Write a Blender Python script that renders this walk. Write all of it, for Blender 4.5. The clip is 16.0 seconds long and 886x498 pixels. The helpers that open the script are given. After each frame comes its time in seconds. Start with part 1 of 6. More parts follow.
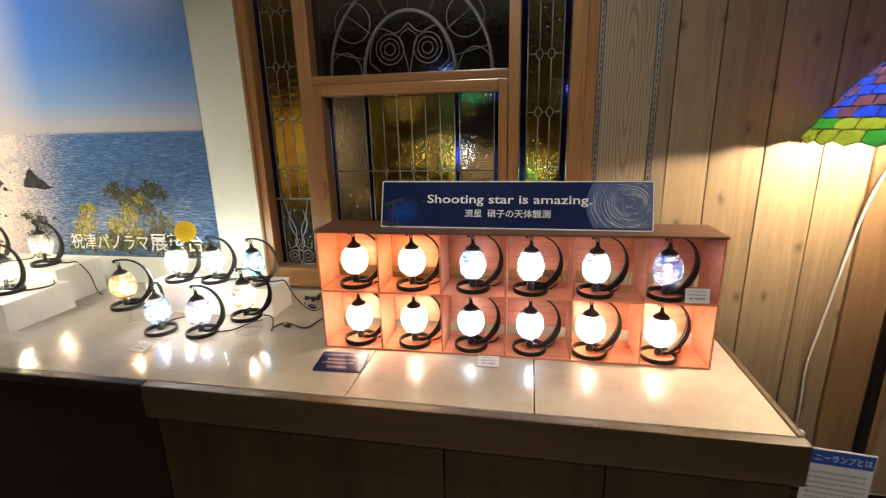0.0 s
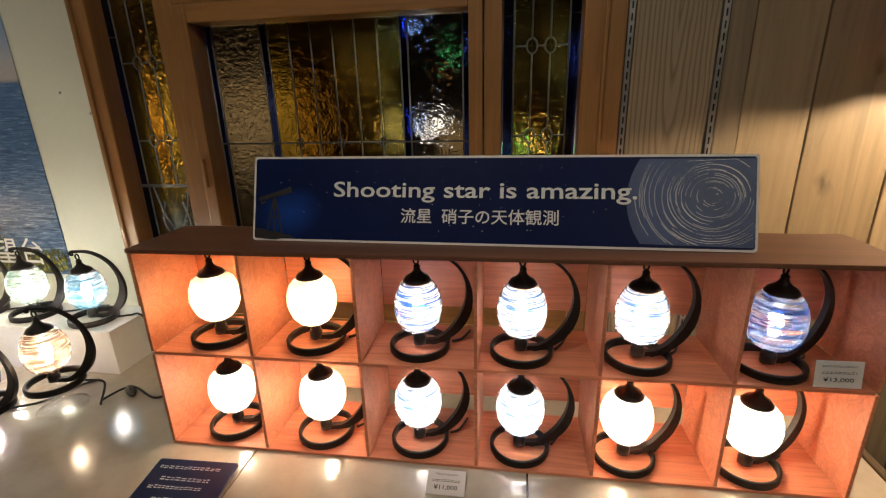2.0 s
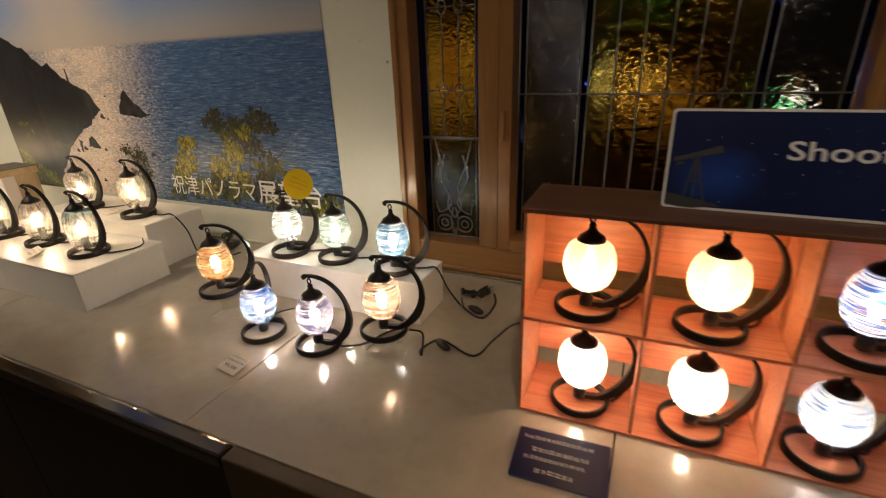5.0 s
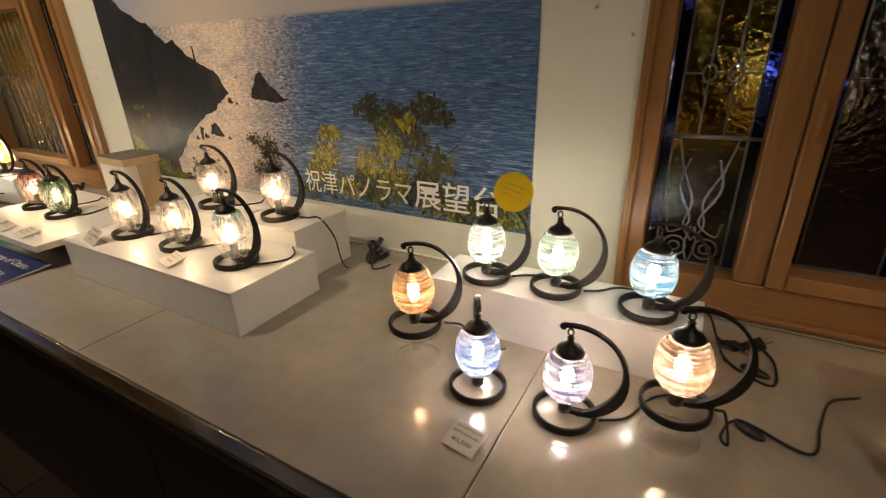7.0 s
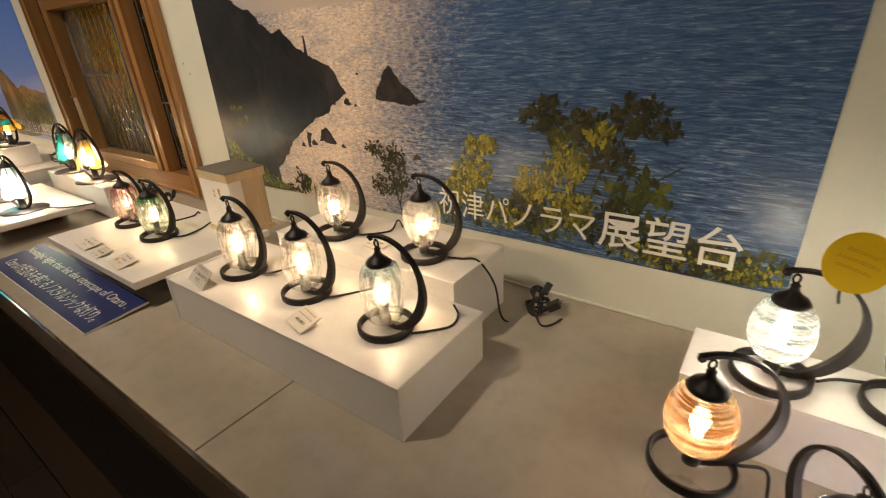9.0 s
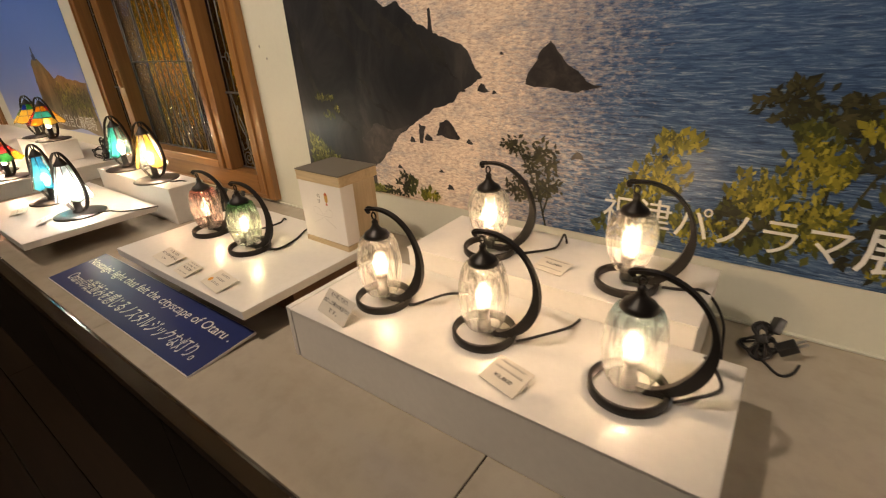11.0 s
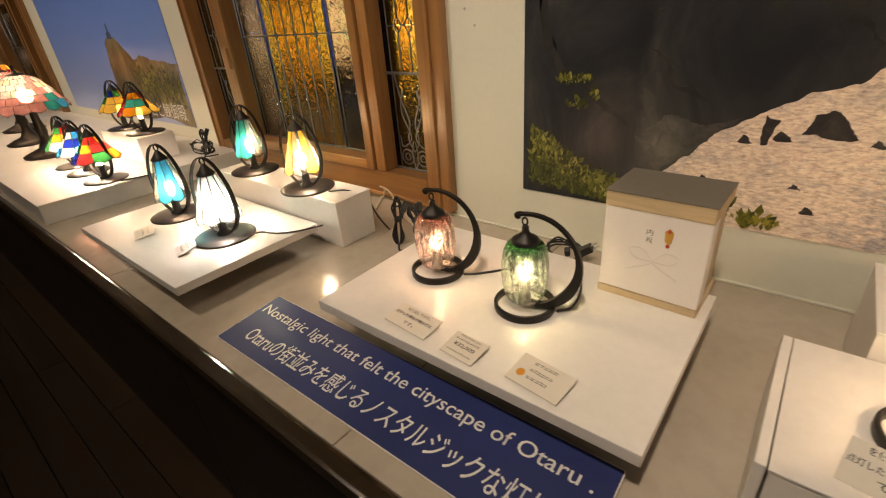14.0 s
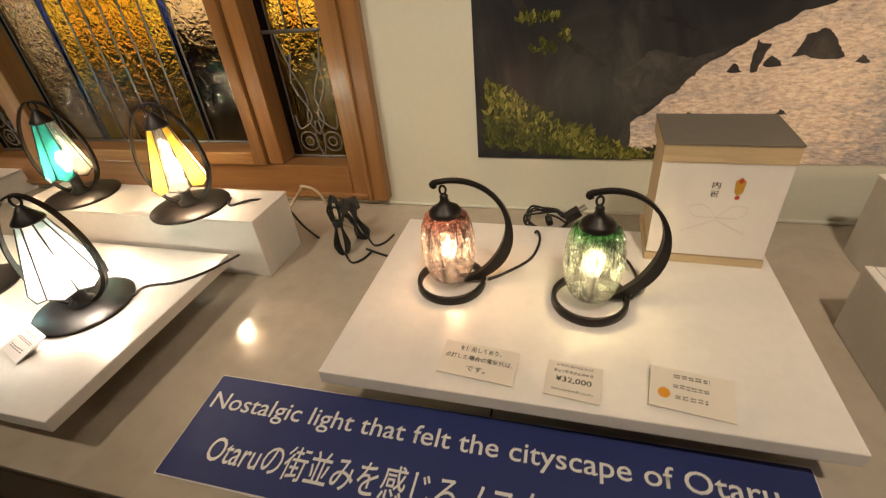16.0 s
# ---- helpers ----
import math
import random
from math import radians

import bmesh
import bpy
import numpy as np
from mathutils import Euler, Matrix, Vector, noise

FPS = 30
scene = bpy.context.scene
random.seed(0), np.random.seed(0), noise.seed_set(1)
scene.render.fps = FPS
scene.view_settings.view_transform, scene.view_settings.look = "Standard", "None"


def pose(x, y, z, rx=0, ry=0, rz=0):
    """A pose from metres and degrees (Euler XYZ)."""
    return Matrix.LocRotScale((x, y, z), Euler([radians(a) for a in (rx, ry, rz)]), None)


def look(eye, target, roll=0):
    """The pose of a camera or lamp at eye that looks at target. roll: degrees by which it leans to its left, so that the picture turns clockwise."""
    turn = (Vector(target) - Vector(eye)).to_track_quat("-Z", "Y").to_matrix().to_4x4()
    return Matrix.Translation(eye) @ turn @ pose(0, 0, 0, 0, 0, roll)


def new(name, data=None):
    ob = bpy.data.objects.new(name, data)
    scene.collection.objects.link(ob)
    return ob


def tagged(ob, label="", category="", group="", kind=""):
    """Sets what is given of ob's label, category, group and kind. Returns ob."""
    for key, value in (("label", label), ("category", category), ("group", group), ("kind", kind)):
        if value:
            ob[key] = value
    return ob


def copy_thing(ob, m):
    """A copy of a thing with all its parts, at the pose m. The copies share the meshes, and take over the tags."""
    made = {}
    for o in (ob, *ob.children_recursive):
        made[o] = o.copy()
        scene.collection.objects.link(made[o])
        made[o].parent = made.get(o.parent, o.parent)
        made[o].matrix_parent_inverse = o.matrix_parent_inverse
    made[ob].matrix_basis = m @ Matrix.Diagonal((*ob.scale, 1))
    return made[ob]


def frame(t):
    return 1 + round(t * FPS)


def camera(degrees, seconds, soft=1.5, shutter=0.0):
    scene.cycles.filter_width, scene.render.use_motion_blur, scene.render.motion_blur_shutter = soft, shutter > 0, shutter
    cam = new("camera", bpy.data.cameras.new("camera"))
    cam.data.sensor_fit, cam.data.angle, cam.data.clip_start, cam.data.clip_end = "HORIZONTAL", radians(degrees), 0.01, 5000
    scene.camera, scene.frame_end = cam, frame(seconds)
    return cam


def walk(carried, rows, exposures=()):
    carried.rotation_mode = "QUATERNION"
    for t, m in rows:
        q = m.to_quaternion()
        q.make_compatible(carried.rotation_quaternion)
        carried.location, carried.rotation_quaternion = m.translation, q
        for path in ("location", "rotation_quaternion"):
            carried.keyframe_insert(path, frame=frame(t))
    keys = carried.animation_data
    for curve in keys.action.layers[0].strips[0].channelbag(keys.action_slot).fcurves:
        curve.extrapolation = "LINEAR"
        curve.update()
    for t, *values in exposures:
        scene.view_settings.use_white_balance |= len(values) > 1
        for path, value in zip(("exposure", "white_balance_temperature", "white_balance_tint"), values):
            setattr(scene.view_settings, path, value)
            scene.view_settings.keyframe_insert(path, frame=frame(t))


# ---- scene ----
cam = camera(87.6, 16.0, 1.15, 0.35)
PATH = [
    (0, (0.027, 0.027, 1.557), (-0.337, 1.923, 1.035), -1.4),
    (0.5, (-0.004, 0.244, 1.541), (-0.328, 2.142, 1.002), -1.3),
    (1, (0.022, 0.475, 1.514), (-0.317, 2.366, 0.956), -1.5),
    (1.5, (0.048, 0.625, 1.483), (-0.289, 2.511, 0.911), -1.5),
    (2, (0.023, 0.71, 1.467), (-0.289, 2.59, 0.86), -1.5),
    (2.5, (-0.019, 0.732, 1.453), (-0.304, 2.606, 0.815), -1.3),
    (3, (-0.042, 0.736, 1.434), (-0.318, 2.603, 0.772), -1.1),
    (3.5, (-0.082, 0.722, 1.44), (-0.387, 2.58, 0.765), -1.1),
    (4, (-0.2, 0.679, 1.459), (-0.642, 2.501, 0.763), -1.6),
    (4.5, (-0.345, 0.617, 1.47), (-0.946, 2.383, 0.75), -1.8),
    (5, (-0.483, 0.677, 1.463), (-1.251, 2.359, 0.702), -2.2),
    (5.2, (-0.539, 0.739, 1.46), (-1.338, 2.403, 0.69), -2.4),
    (7.3, (-1.092, 0.756, 1.432), (-2.038, 2.332, 0.644), -1.8),
    (7.5, (-1.127, 0.761, 1.436), (-2.098, 2.313, 0.631), -2.2),
    (8, (-1.258, 0.813, 1.438), (-2.284, 2.323, 0.622), -2.8),
    (8.5, (-1.389, 0.882, 1.456), (-2.464, 2.352, 0.629), -3.4),
    (8.7, (-1.436, 0.903, 1.457), (-2.514, 2.369, 0.626), -3.2),
    (10.8, (-1.914, 0.87, 1.432), (-3.005, 2.312, 0.581), -3.3),
    (11, (-1.954, 0.885, 1.427), (-3.056, 2.318, 0.574), -3.3),
    (11.5, (-2.089, 0.911, 1.422), (-3.224, 2.323, 0.574), -3.3),
    (12, (-2.226, 0.956, 1.449), (-3.385, 2.344, 0.595), -3.4),
    (12.5, (-2.319, 0.965, 1.458), (-3.497, 2.338, 0.605), -3.5),
    (13, (-2.502, 0.923, 1.44), (-3.69, 2.282, 0.578), -3.5),
    (13.5, (-2.64, 0.862, 1.428), (-3.828, 2.202, 0.539), -4.1),
    (14, (-2.739, 0.853, 1.417), (-3.891, 2.201, 0.491), -4.6),
    (14.5, (-2.889, 0.894, 1.401), (-3.958, 2.282, 0.436), -5.7),
    (15, (-3.035, 0.934, 1.411), (-3.893, 2.428, 0.394), -6.5),
    (15.5, (-3.084, 0.947, 1.406), (-3.73, 2.512, 0.341), -6.3),
    (16, (-3.137, 0.917, 1.388), (-3.645, 2.503, 0.281), -5.9),
]
EXPOSURE = [(0, 1.22, 6000, 10), (1.5, 0.58, 6400, 11), (3.5, 0.20, 7050, 13), (5, -0.1, 7200, 18), (8, -0.05, 7350, 18), (11.5, -0.05, 7500, 22), (14, -0.09, 7550, 21), (16, -0.13, 7500, 20)]
walk(cam, [(t, look(eye, target, roll)) for t, eye, target, roll in PATH], EXPOSURE)

# ---- world and light ----
world = bpy.data.worlds.new("world")
scene.world = world
world.use_nodes = True
world.node_tree.nodes["Background"].inputs[0].default_value = (0.03, 0.035, 0.05, 1)
world.node_tree.nodes["Background"].inputs[1].default_value = 0.3

WALL, TOP, FRONT = 1.94, 0.815, 1.10      # wall plane, counter height, counter's front edge
BULB_WARM, BULB_SOFT = (1.0, 0.755, 0.475), (1.0, 0.81, 0.58)


# ---- materials ----
def nodes_of(name):
    m = bpy.data.materials.new(name)
    m.use_nodes = True
    nt = m.node_tree
    nt.nodes.clear()
    out = nt.nodes.new("ShaderNodeOutputMaterial")
    return m, nt, out


def node(nt, kind, **values):
    n = nt.nodes.new(kind)
    for k, v in values.items():
        n.inputs[k.replace("_", " ")].default_value = v
    return n


def coords(nt, scale=(1, 1, 1), turn=(0, 0, 0)):
    tc = nt.nodes.new("ShaderNodeTexCoord")
    mp = nt.nodes.new("ShaderNodeMapping")
    mp.inputs["Scale"].default_value = scale
    mp.inputs["Rotation"].default_value = turn
    nt.links.new(tc.outputs["Object"], mp.inputs["Vector"])
    return mp.outputs["Vector"]


def noise_tex(nt, vec, scale, detail=3.0, rough=0.55, distort=0.0):
    n = node(nt, "ShaderNodeTexNoise", Scale=scale, Detail=detail, Roughness=rough, Distortion=distort)
    nt.links.new(vec, n.inputs["Vector"])
    return n.outputs["Fac"]


def ramp(nt, fac, stops):
    r = nt.nodes.new("ShaderNodeValToRGB")
    el = r.color_ramp.elements
    while len(el) < len(stops):
        el.new(0.5)
    for e, (p, c) in zip(el, stops):
        e.position = p
        e.color = (c, c, c, 1) if isinstance(c, (int, float)) else (*c, 1)
    nt.links.new(fac, r.inputs["Fac"])
    return r.outputs["Color"]


def mixed(nt, fac, a, b, blend="MIX"):
    m = nt.nodes.new("ShaderNodeMix")
    m.data_type, m.blend_type = "RGBA", blend
    for idx, v in ((0, fac), (6, a), (7, b)):
        if isinstance(v, (int, float)):
            m.inputs[idx].default_value = v
        elif isinstance(v, tuple):
            m.inputs[idx].default_value = (*v, 1)
        else:
            nt.links.new(v, m.inputs[idx])
    return m.outputs[2]


def maths(nt, op, a, b=0.0, c=0.0):
    m = nt.nodes.new("ShaderNodeMath")
    m.operation = op
    for i, v in enumerate((a, b, c)):
        if isinstance(v, (int, float)):
            m.inputs[i].default_value = v
        else:
            nt.links.new(v, m.inputs[i])
    return m.outputs[0]


def bumped(nt, height, strength, distance):
    b = node(nt, "ShaderNodeBump", Strength=strength, Distance=distance)
    nt.links.new(height, b.inputs["Height"])
    return b.outputs["Normal"]


def surface(name, color, rough=0.5, metal=0.0, vary=0.12, big=3.0, fine=60.0, bump=0.15, depth=0.001, coat=0.0, stain=None):
    """Paint, metal, plastic and paper: colour with stains at one scale and grain at another."""
    m, nt, out = nodes_of(name)
    p = node(nt, "ShaderNodeBsdfPrincipled", Metallic=metal, Coat_Weight=coat, Coat_Roughness=0.08)
    v = coords(nt)
    a, b = noise_tex(nt, v, big, 4), noise_tex(nt, v, fine, 4)
    dark = tuple(c * (1 - vary) for c in color) if stain is None else stain
    c1 = mixed(nt, ramp(nt, a, [(0.3, 0.0), (0.7, 1.0)]), dark, color)
    c2 = mixed(nt, vary * 0.8, c1, ramp(nt, b, [(0.3, 0.35), (0.7, 1.0)]), "MULTIPLY")
    nt.links.new(c2, p.inputs["Base Color"])
    nt.links.new(maths(nt, "MULTIPLY_ADD", a, 0.25 * rough, 0.87 * rough), p.inputs["Roughness"])
    nt.links.new(bumped(nt, b, bump, depth), p.inputs["Normal"])
    nt.links.new(p.outputs[0], out.inputs[0])
    return m


def wood(name, light, dark, axis="z", grain=14.0, rough=0.5, knots=0.0, bump=0.25, coat=0.0, ring=0.28):
    """Wood with grain running along one axis; each piece takes its own shade."""
    m, nt, out = nodes_of(name)
    p = node(nt, "ShaderNodeBsdfPrincipled", Roughness=rough, Coat_Weight=coat, Coat_Roughness=0.15)
    sc = {"x": (0.06, 1, 1), "y": (1, 0.06, 1), "z": (1, 1, 0.06)}[axis]
    info = nt.nodes.new("ShaderNodeObjectInfo")
    shift = nt.nodes.new("ShaderNodeVectorMath")
    shift.operation = "MULTIPLY_ADD"
    shift.inputs[1].default_value = (1, 1, 1)
    nt.links.new(coords(nt, sc), shift.inputs[0])
    comb = nt.nodes.new("ShaderNodeCombineXYZ")
    for i in range(3):
        nt.links.new(maths(nt, "MULTIPLY", info.outputs["Random"], 7.0 + i), comb.inputs[i])
    nt.links.new(comb.outputs[0], shift.inputs[2])
    v = shift.outputs[0]
    broad, fine = noise_tex(nt, v, grain, 3, 0.6, 0.6), noise_tex(nt, v, grain * 9, 3, 0.7)
    rings = maths(nt, "FRACT", maths(nt, "MULTIPLY", broad, 7.0))
    col = mixed(nt, ramp(nt, broad, [(0.25, 0.0), (0.75, 1.0)]), dark, light)
    col = mixed(nt, ring, col, ramp(nt, rings, [(0.0, 0.55), (0.5, 1.0), (1.0, 0.7)]), "MULTIPLY")
    col = mixed(nt, 0.22, col, ramp(nt, fine, [(0.35, 0.45), (0.65, 1.0)]), "MULTIPLY")
    if knots:
        kv = coords(nt, {"x": (0.5, 1, 1), "y": (1, 0.5, 1), "z": (1, 1, 0.6)}[axis])
        vor = node(nt, "ShaderNodeTexVoronoi", Scale=knots)
        vor.feature, vor.voronoi_dimensions = "F1", "2D"
        split, flat = nt.nodes.new("ShaderNodeSeparateXYZ"), nt.nodes.new("ShaderNodeCombineXYZ")
        nt.links.new(kv, split.inputs[0])
        nt.links.new(split.outputs["X"], flat.inputs["X"])
        nt.links.new(split.outputs["Z"], flat.inputs["Y"])
        wob = node(nt, "ShaderNodeTexNoise", Scale=30.0)
        nt.links.new(flat.outputs[0], wob.inputs["Vector"])
        bent = nt.nodes.new("ShaderNodeVectorMath")
        bent.operation = "MULTIPLY_ADD"
        bent.inputs[1].default_value = (0.03, 0.03, 0.03)
        nt.links.new(wob.outputs["Color"], bent.inputs[0])
        nt.links.new(flat.outputs[0], bent.inputs[2])
        nt.links.new(bent.outputs[0], vor.inputs["Vector"])
        col = mixed(nt, ramp(nt, vor.outputs["Distance"], [(0.022, 0.85), (0.05, 0.40), (0.10, 0.0)]), col, tuple(c * 0.35 for c in dark))
    tone = maths(nt, "MULTIPLY_ADD", info.outputs["Random"], 0.24, 0.84)
    hsv = node(nt, "ShaderNodeHueSaturation")
    nt.links.new(col, hsv.inputs["Color"])
    nt.links.new(tone, hsv.inputs["Value"])
    nt.links.new(hsv.outputs[0], p.inputs["Base Color"])
    nt.links.new(bumped(nt, fine, bump, 0.001), p.inputs["Normal"])
    nt.links.new(p.outputs[0], out.inputs[0])
    return m


def cathedral_board(name, cx, cz):
    """Flat-sawn board with long oval rings round one centre."""
    m, nt, out = nodes_of(name)
    p = node(nt, "ShaderNodeBsdfPrincipled", Roughness=0.5)
    v = coords(nt)
    sep = nt.nodes.new("ShaderNodeSeparateXYZ")
    nt.links.new(v, sep.inputs[0])
    n = noise_tex(nt, coords(nt, (1, 1, 0.25)), 9.0, 3)
    u = maths(nt, "ADD", maths(nt, "SUBTRACT", sep.outputs["X"], cx), maths(nt, "MULTIPLY", n, 0.03))
    w = maths(nt, "MULTIPLY", maths(nt, "SUBTRACT", sep.outputs["Z"], cz), 0.085)
    d = maths(nt, "SQRT", maths(nt, "ADD", maths(nt, "MULTIPLY", u, u), maths(nt, "MULTIPLY", w, w)))
    ring = maths(nt, "FRACT", maths(nt, "MULTIPLY_ADD", d, 95.0, maths(nt, "MULTIPLY", n, 1.5)))
    fine = noise_tex(nt, coords(nt, (1, 1, 0.04)), 160.0, 3, 0.7)
    col = ramp(nt, ring, [(0.0, (0.19, 0.14, 0.085)), (0.35, (0.34, 0.265, 0.17)), (0.8, (0.33, 0.255, 0.165)), (1.0, (0.20, 0.145, 0.09))])
    col = mixed(nt, 0.3, col, ramp(nt, fine, [(0.35, 0.5), (0.65, 1.0)]), "MULTIPLY")
    nt.links.new(col, p.inputs["Base Color"])
    nt.links.new(bumped(nt, fine, 0.2, 0.001), p.inputs["Normal"])
    nt.links.new(p.outputs[0], out.inputs[0])
    return m


def gloss_over(nt, out, inner, normal=None, rough=0.04, least=0.04, most=0.5):
    """A clear gloss over what lies beneath, stronger at the rim."""
    g = node(nt, "ShaderNodeBsdfGlossy", Roughness=rough)
    f = node(nt, "ShaderNodeLayerWeight", Blend=0.5)
    if normal is not None:
        nt.links.new(normal, g.inputs["Normal"])
    rim = maths(nt, "POWER", f.outputs["Facing"], 4.0)
    mx = nt.nodes.new("ShaderNodeMixShader")
    nt.links.new(maths(nt, "MULTIPLY_ADD", rim, most - least, least), mx.inputs[0])
    nt.links.new(inner, mx.inputs[1])
    nt.links.new(g.outputs[0], mx.inputs[2])
    nt.links.new(mx.outputs[0], out.inputs[0])


def shade_body(nt, colour, through_colour, clear):
    """Glass that scatters part of the light and lets the rest pass straight."""
    tl = nt.nodes.new("ShaderNodeBsdfTranslucent")
    tr = nt.nodes.new("ShaderNodeBsdfTransparent")
    df = nt.nodes.new("ShaderNodeBsdfDiffuse")
    for n, c in ((tl, colour), (tr, through_colour), (df, colour)):
        if isinstance(c, tuple):
            n.inputs["Color"].default_value = (*c, 1)
        else:
            nt.links.new(c, n.inputs["Color"])
    a = nt.nodes.new("ShaderNodeMixShader")
    a.inputs[0].default_value = 0.3
    nt.links.new(tl.outputs[0], a.inputs[1])
    nt.links.new(df.outputs[0], a.inputs[2])
    b = nt.nodes.new("ShaderNodeMixShader")
    if isinstance(clear, (int, float)):
        b.inputs[0].default_value = clear
    else:
        nt.links.new(clear, b.inputs[0])
    nt.links.new(a.outputs[0], b.inputs[1])
    nt.links.new(tr.outputs[0], b.inputs[2])
    return b.outputs[0]


def opal_glass(name, tint, scatter, clear=0.30):
    m, nt, out = nodes_of(name)
    v = coords(nt, (18, 18, 90))
    n = noise_tex(nt, v, 1.0, 3)
    col = mixed(nt, ramp(nt, n, [(0.35, 0.0), (0.65, 1.0)]), tuple(c * scatter * 0.8 for c in tint), tuple(c * scatter for c in tint))
    gloss_over(nt, out, shade_body(nt, col, tuple(c * 0.85 for c in tint), clear), None, 0.12)
    return m


def swirl_glass(name, base, streak, second, clear, cover=0.5, scatter=0.24, rare=0.54, fine=1.25):
    """Blown glass with wound threads of colour."""
    m, nt, out = nodes_of(name)
    v = coords(nt, (6 * fine, 6 * fine, 260 * fine), (0.15, 0.05, 0.0))
    n1 = noise_tex(nt, v, 1.0, 2.5, 0.5, 0.35)
    v2 = coords(nt, (7 * fine, 7 * fine, 240 * fine), (0.06, -0.15, 0.0))
    n2 = noise_tex(nt, v2, 1.3, 2, 0.5, 0.5)
    m1 = ramp(nt, n1, [(cover - 0.035, 0.0), (cover + 0.02, 1.0)])
    m2 = ramp(nt, n2, [(rare, 0.0), (rare + 0.03, 1.0)])
    sc = lambda c: tuple(x * scatter for x in c)
    col = mixed(nt, m2, mixed(nt, m1, sc(base), sc(streak)), sc(second))
    see = mixed(nt, m2, mixed(nt, m1, (0.9, 0.9, 0.88), streak), second)
    fac = maths(nt, "MULTIPLY_ADD", m1, -0.8 * clear, clear)
    nrm = bumped(nt, n1, 0.25, 0.0006)
    gloss_over(nt, out, shade_body(nt, col, see, fac), nrm, 0.06)
    return m


def clear_glass(name, tint, top_tint=None, pattern="ripple", height=(0.06, 0.1)):
    """Clear moulded glass: ripples or cut crazing, their bright and dark painted into the see-through colour."""
    m, nt, out = nodes_of(name)
    v = coords(nt)
    if pattern == "cut":
        vor = node(nt, "ShaderNodeTexVoronoi", Scale=135.0)
        vor.feature = "DISTANCE_TO_EDGE"
        nt.links.new(v, vor.inputs["Vector"])
        h = ramp(nt, vor.outputs["Distance"], [(0.0, 1.0), (0.05, 0.5), (0.13, 0.0)])
    else:
        h = noise_tex(nt, v, 125.0, 2.5, 0.6, 2.0)
    if pattern == "cut":
        lit, dark = ramp(nt, h, [(0.1, 1.0), (0.8, 0.5)]), ramp(nt, h, [(0.1, 0.10), (0.8, 0.60)])
    else:
        lit, dark = ramp(nt, h, [(0.34, 0.60), (0.48, 1.0), (0.58, 0.75), (0.66, 1.0)]), ramp(nt, h, [(0.44, 0.08), (0.52, 0.42), (0.57, 0.10), (0.66, 0.36)])
    # upright streaks darken the tint, so the bulb casts rays as if refracted
    ray_streaks = noise_tex(nt, coords(nt, (1, 1, 0.22)), 52.0, 2.0, 0.6, 0.8)
    lit = mixed(nt, 1.0, lit, ramp(nt, ray_streaks, [(0.41, 0.25), (0.48, 1.0), (0.57, 1.0), (0.64, 0.5)] if pattern == "cut" else [(0.37, 0.42), (0.46, 1.0), (0.58, 1.0), (0.66, 0.55)]), "MULTIPLY")
    col = mixed(nt, 1.0, lit, tint, "MULTIPLY")
    if top_tint:
        sep = nt.nodes.new("ShaderNodeSeparateXYZ")
        nt.links.new(v, sep.inputs[0])
        up = nt.nodes.new("ShaderNodeMapRange")
        nt.links.new(sep.outputs["Z"], up.inputs["Value"])
        up.inputs["From Min"].default_value, up.inputs["From Max"].default_value = height
        col = mixed(nt, up.outputs["Result"], col, mixed(nt, 1.0, lit, top_tint, "MULTIPLY"))
    sct = mixed(nt, 1.0, col, (0.42, 0.42, 0.42), "MULTIPLY")
    fac = maths(nt, "SUBTRACT", 1.0, dark)
    nrm = bumped(nt, h, 0.55, 0.002)
    gloss_over(nt, out, shade_body(nt, sct, col, fac), nrm, 0.03, 0.07, 0.6)
    return m


def panel_glass(name, tint, scatter=0.35, clear=0.25):
    m, nt, out = nodes_of(name)
    n = noise_tex(nt, coords(nt), 30.0, 3, 0.6, 1.0)
    col = mixed(nt, ramp(nt, n, [(0.3, 0.0), (0.7, 1.0)]), tuple(c * scatter * 0.6 for c in tint), tuple(c * scatter for c in tint))
    gloss_over(nt, out, shade_body(nt, col, tint, clear), bumped(nt, n, 0.3, 0.001), 0.08)
    return m


def window_glass(name, tint, scale=60.0, strength=0.7, rough=0.03):
    """Cast stained glass with a hammered face."""
    m, nt, out = nodes_of(name)
    p = node(nt, "ShaderNodeBsdfPrincipled", Roughness=rough, IOR=1.45, Transmission_Weight=1.0)
    v = coords(nt)
    n = noise_tex(nt, v, scale, 2.5, 0.55, 0.8)
    big = noise_tex(nt, v, 6.0, 2)
    col = mixed(nt, ramp(nt, big, [(0.3, 0.0), (0.7, 1.0)]), tuple(c * 0.75 for c in tint), tint)
    nt.links.new(col, p.inputs["Base Color"])
    nt.links.new(bumped(nt, n, strength, 0.006), p.inputs["Normal"])
    nt.links.new(p.outputs[0], out.inputs[0])
    return m


def acrylic_clear(name):
    m, nt, out = nodes_of(name)
    tr = nt.nodes.new("ShaderNodeBsdfTransparent")
    v = noise_tex(nt, coords(nt), 40.0, 2)
    nt.links.new(ramp(nt, v, [(0.3, 0.94), (0.7, 0.99)]), tr.inputs["Color"])
    gloss_over(nt, out, tr.outputs[0], None, 0.04, 0.05, 0.28)
    return m


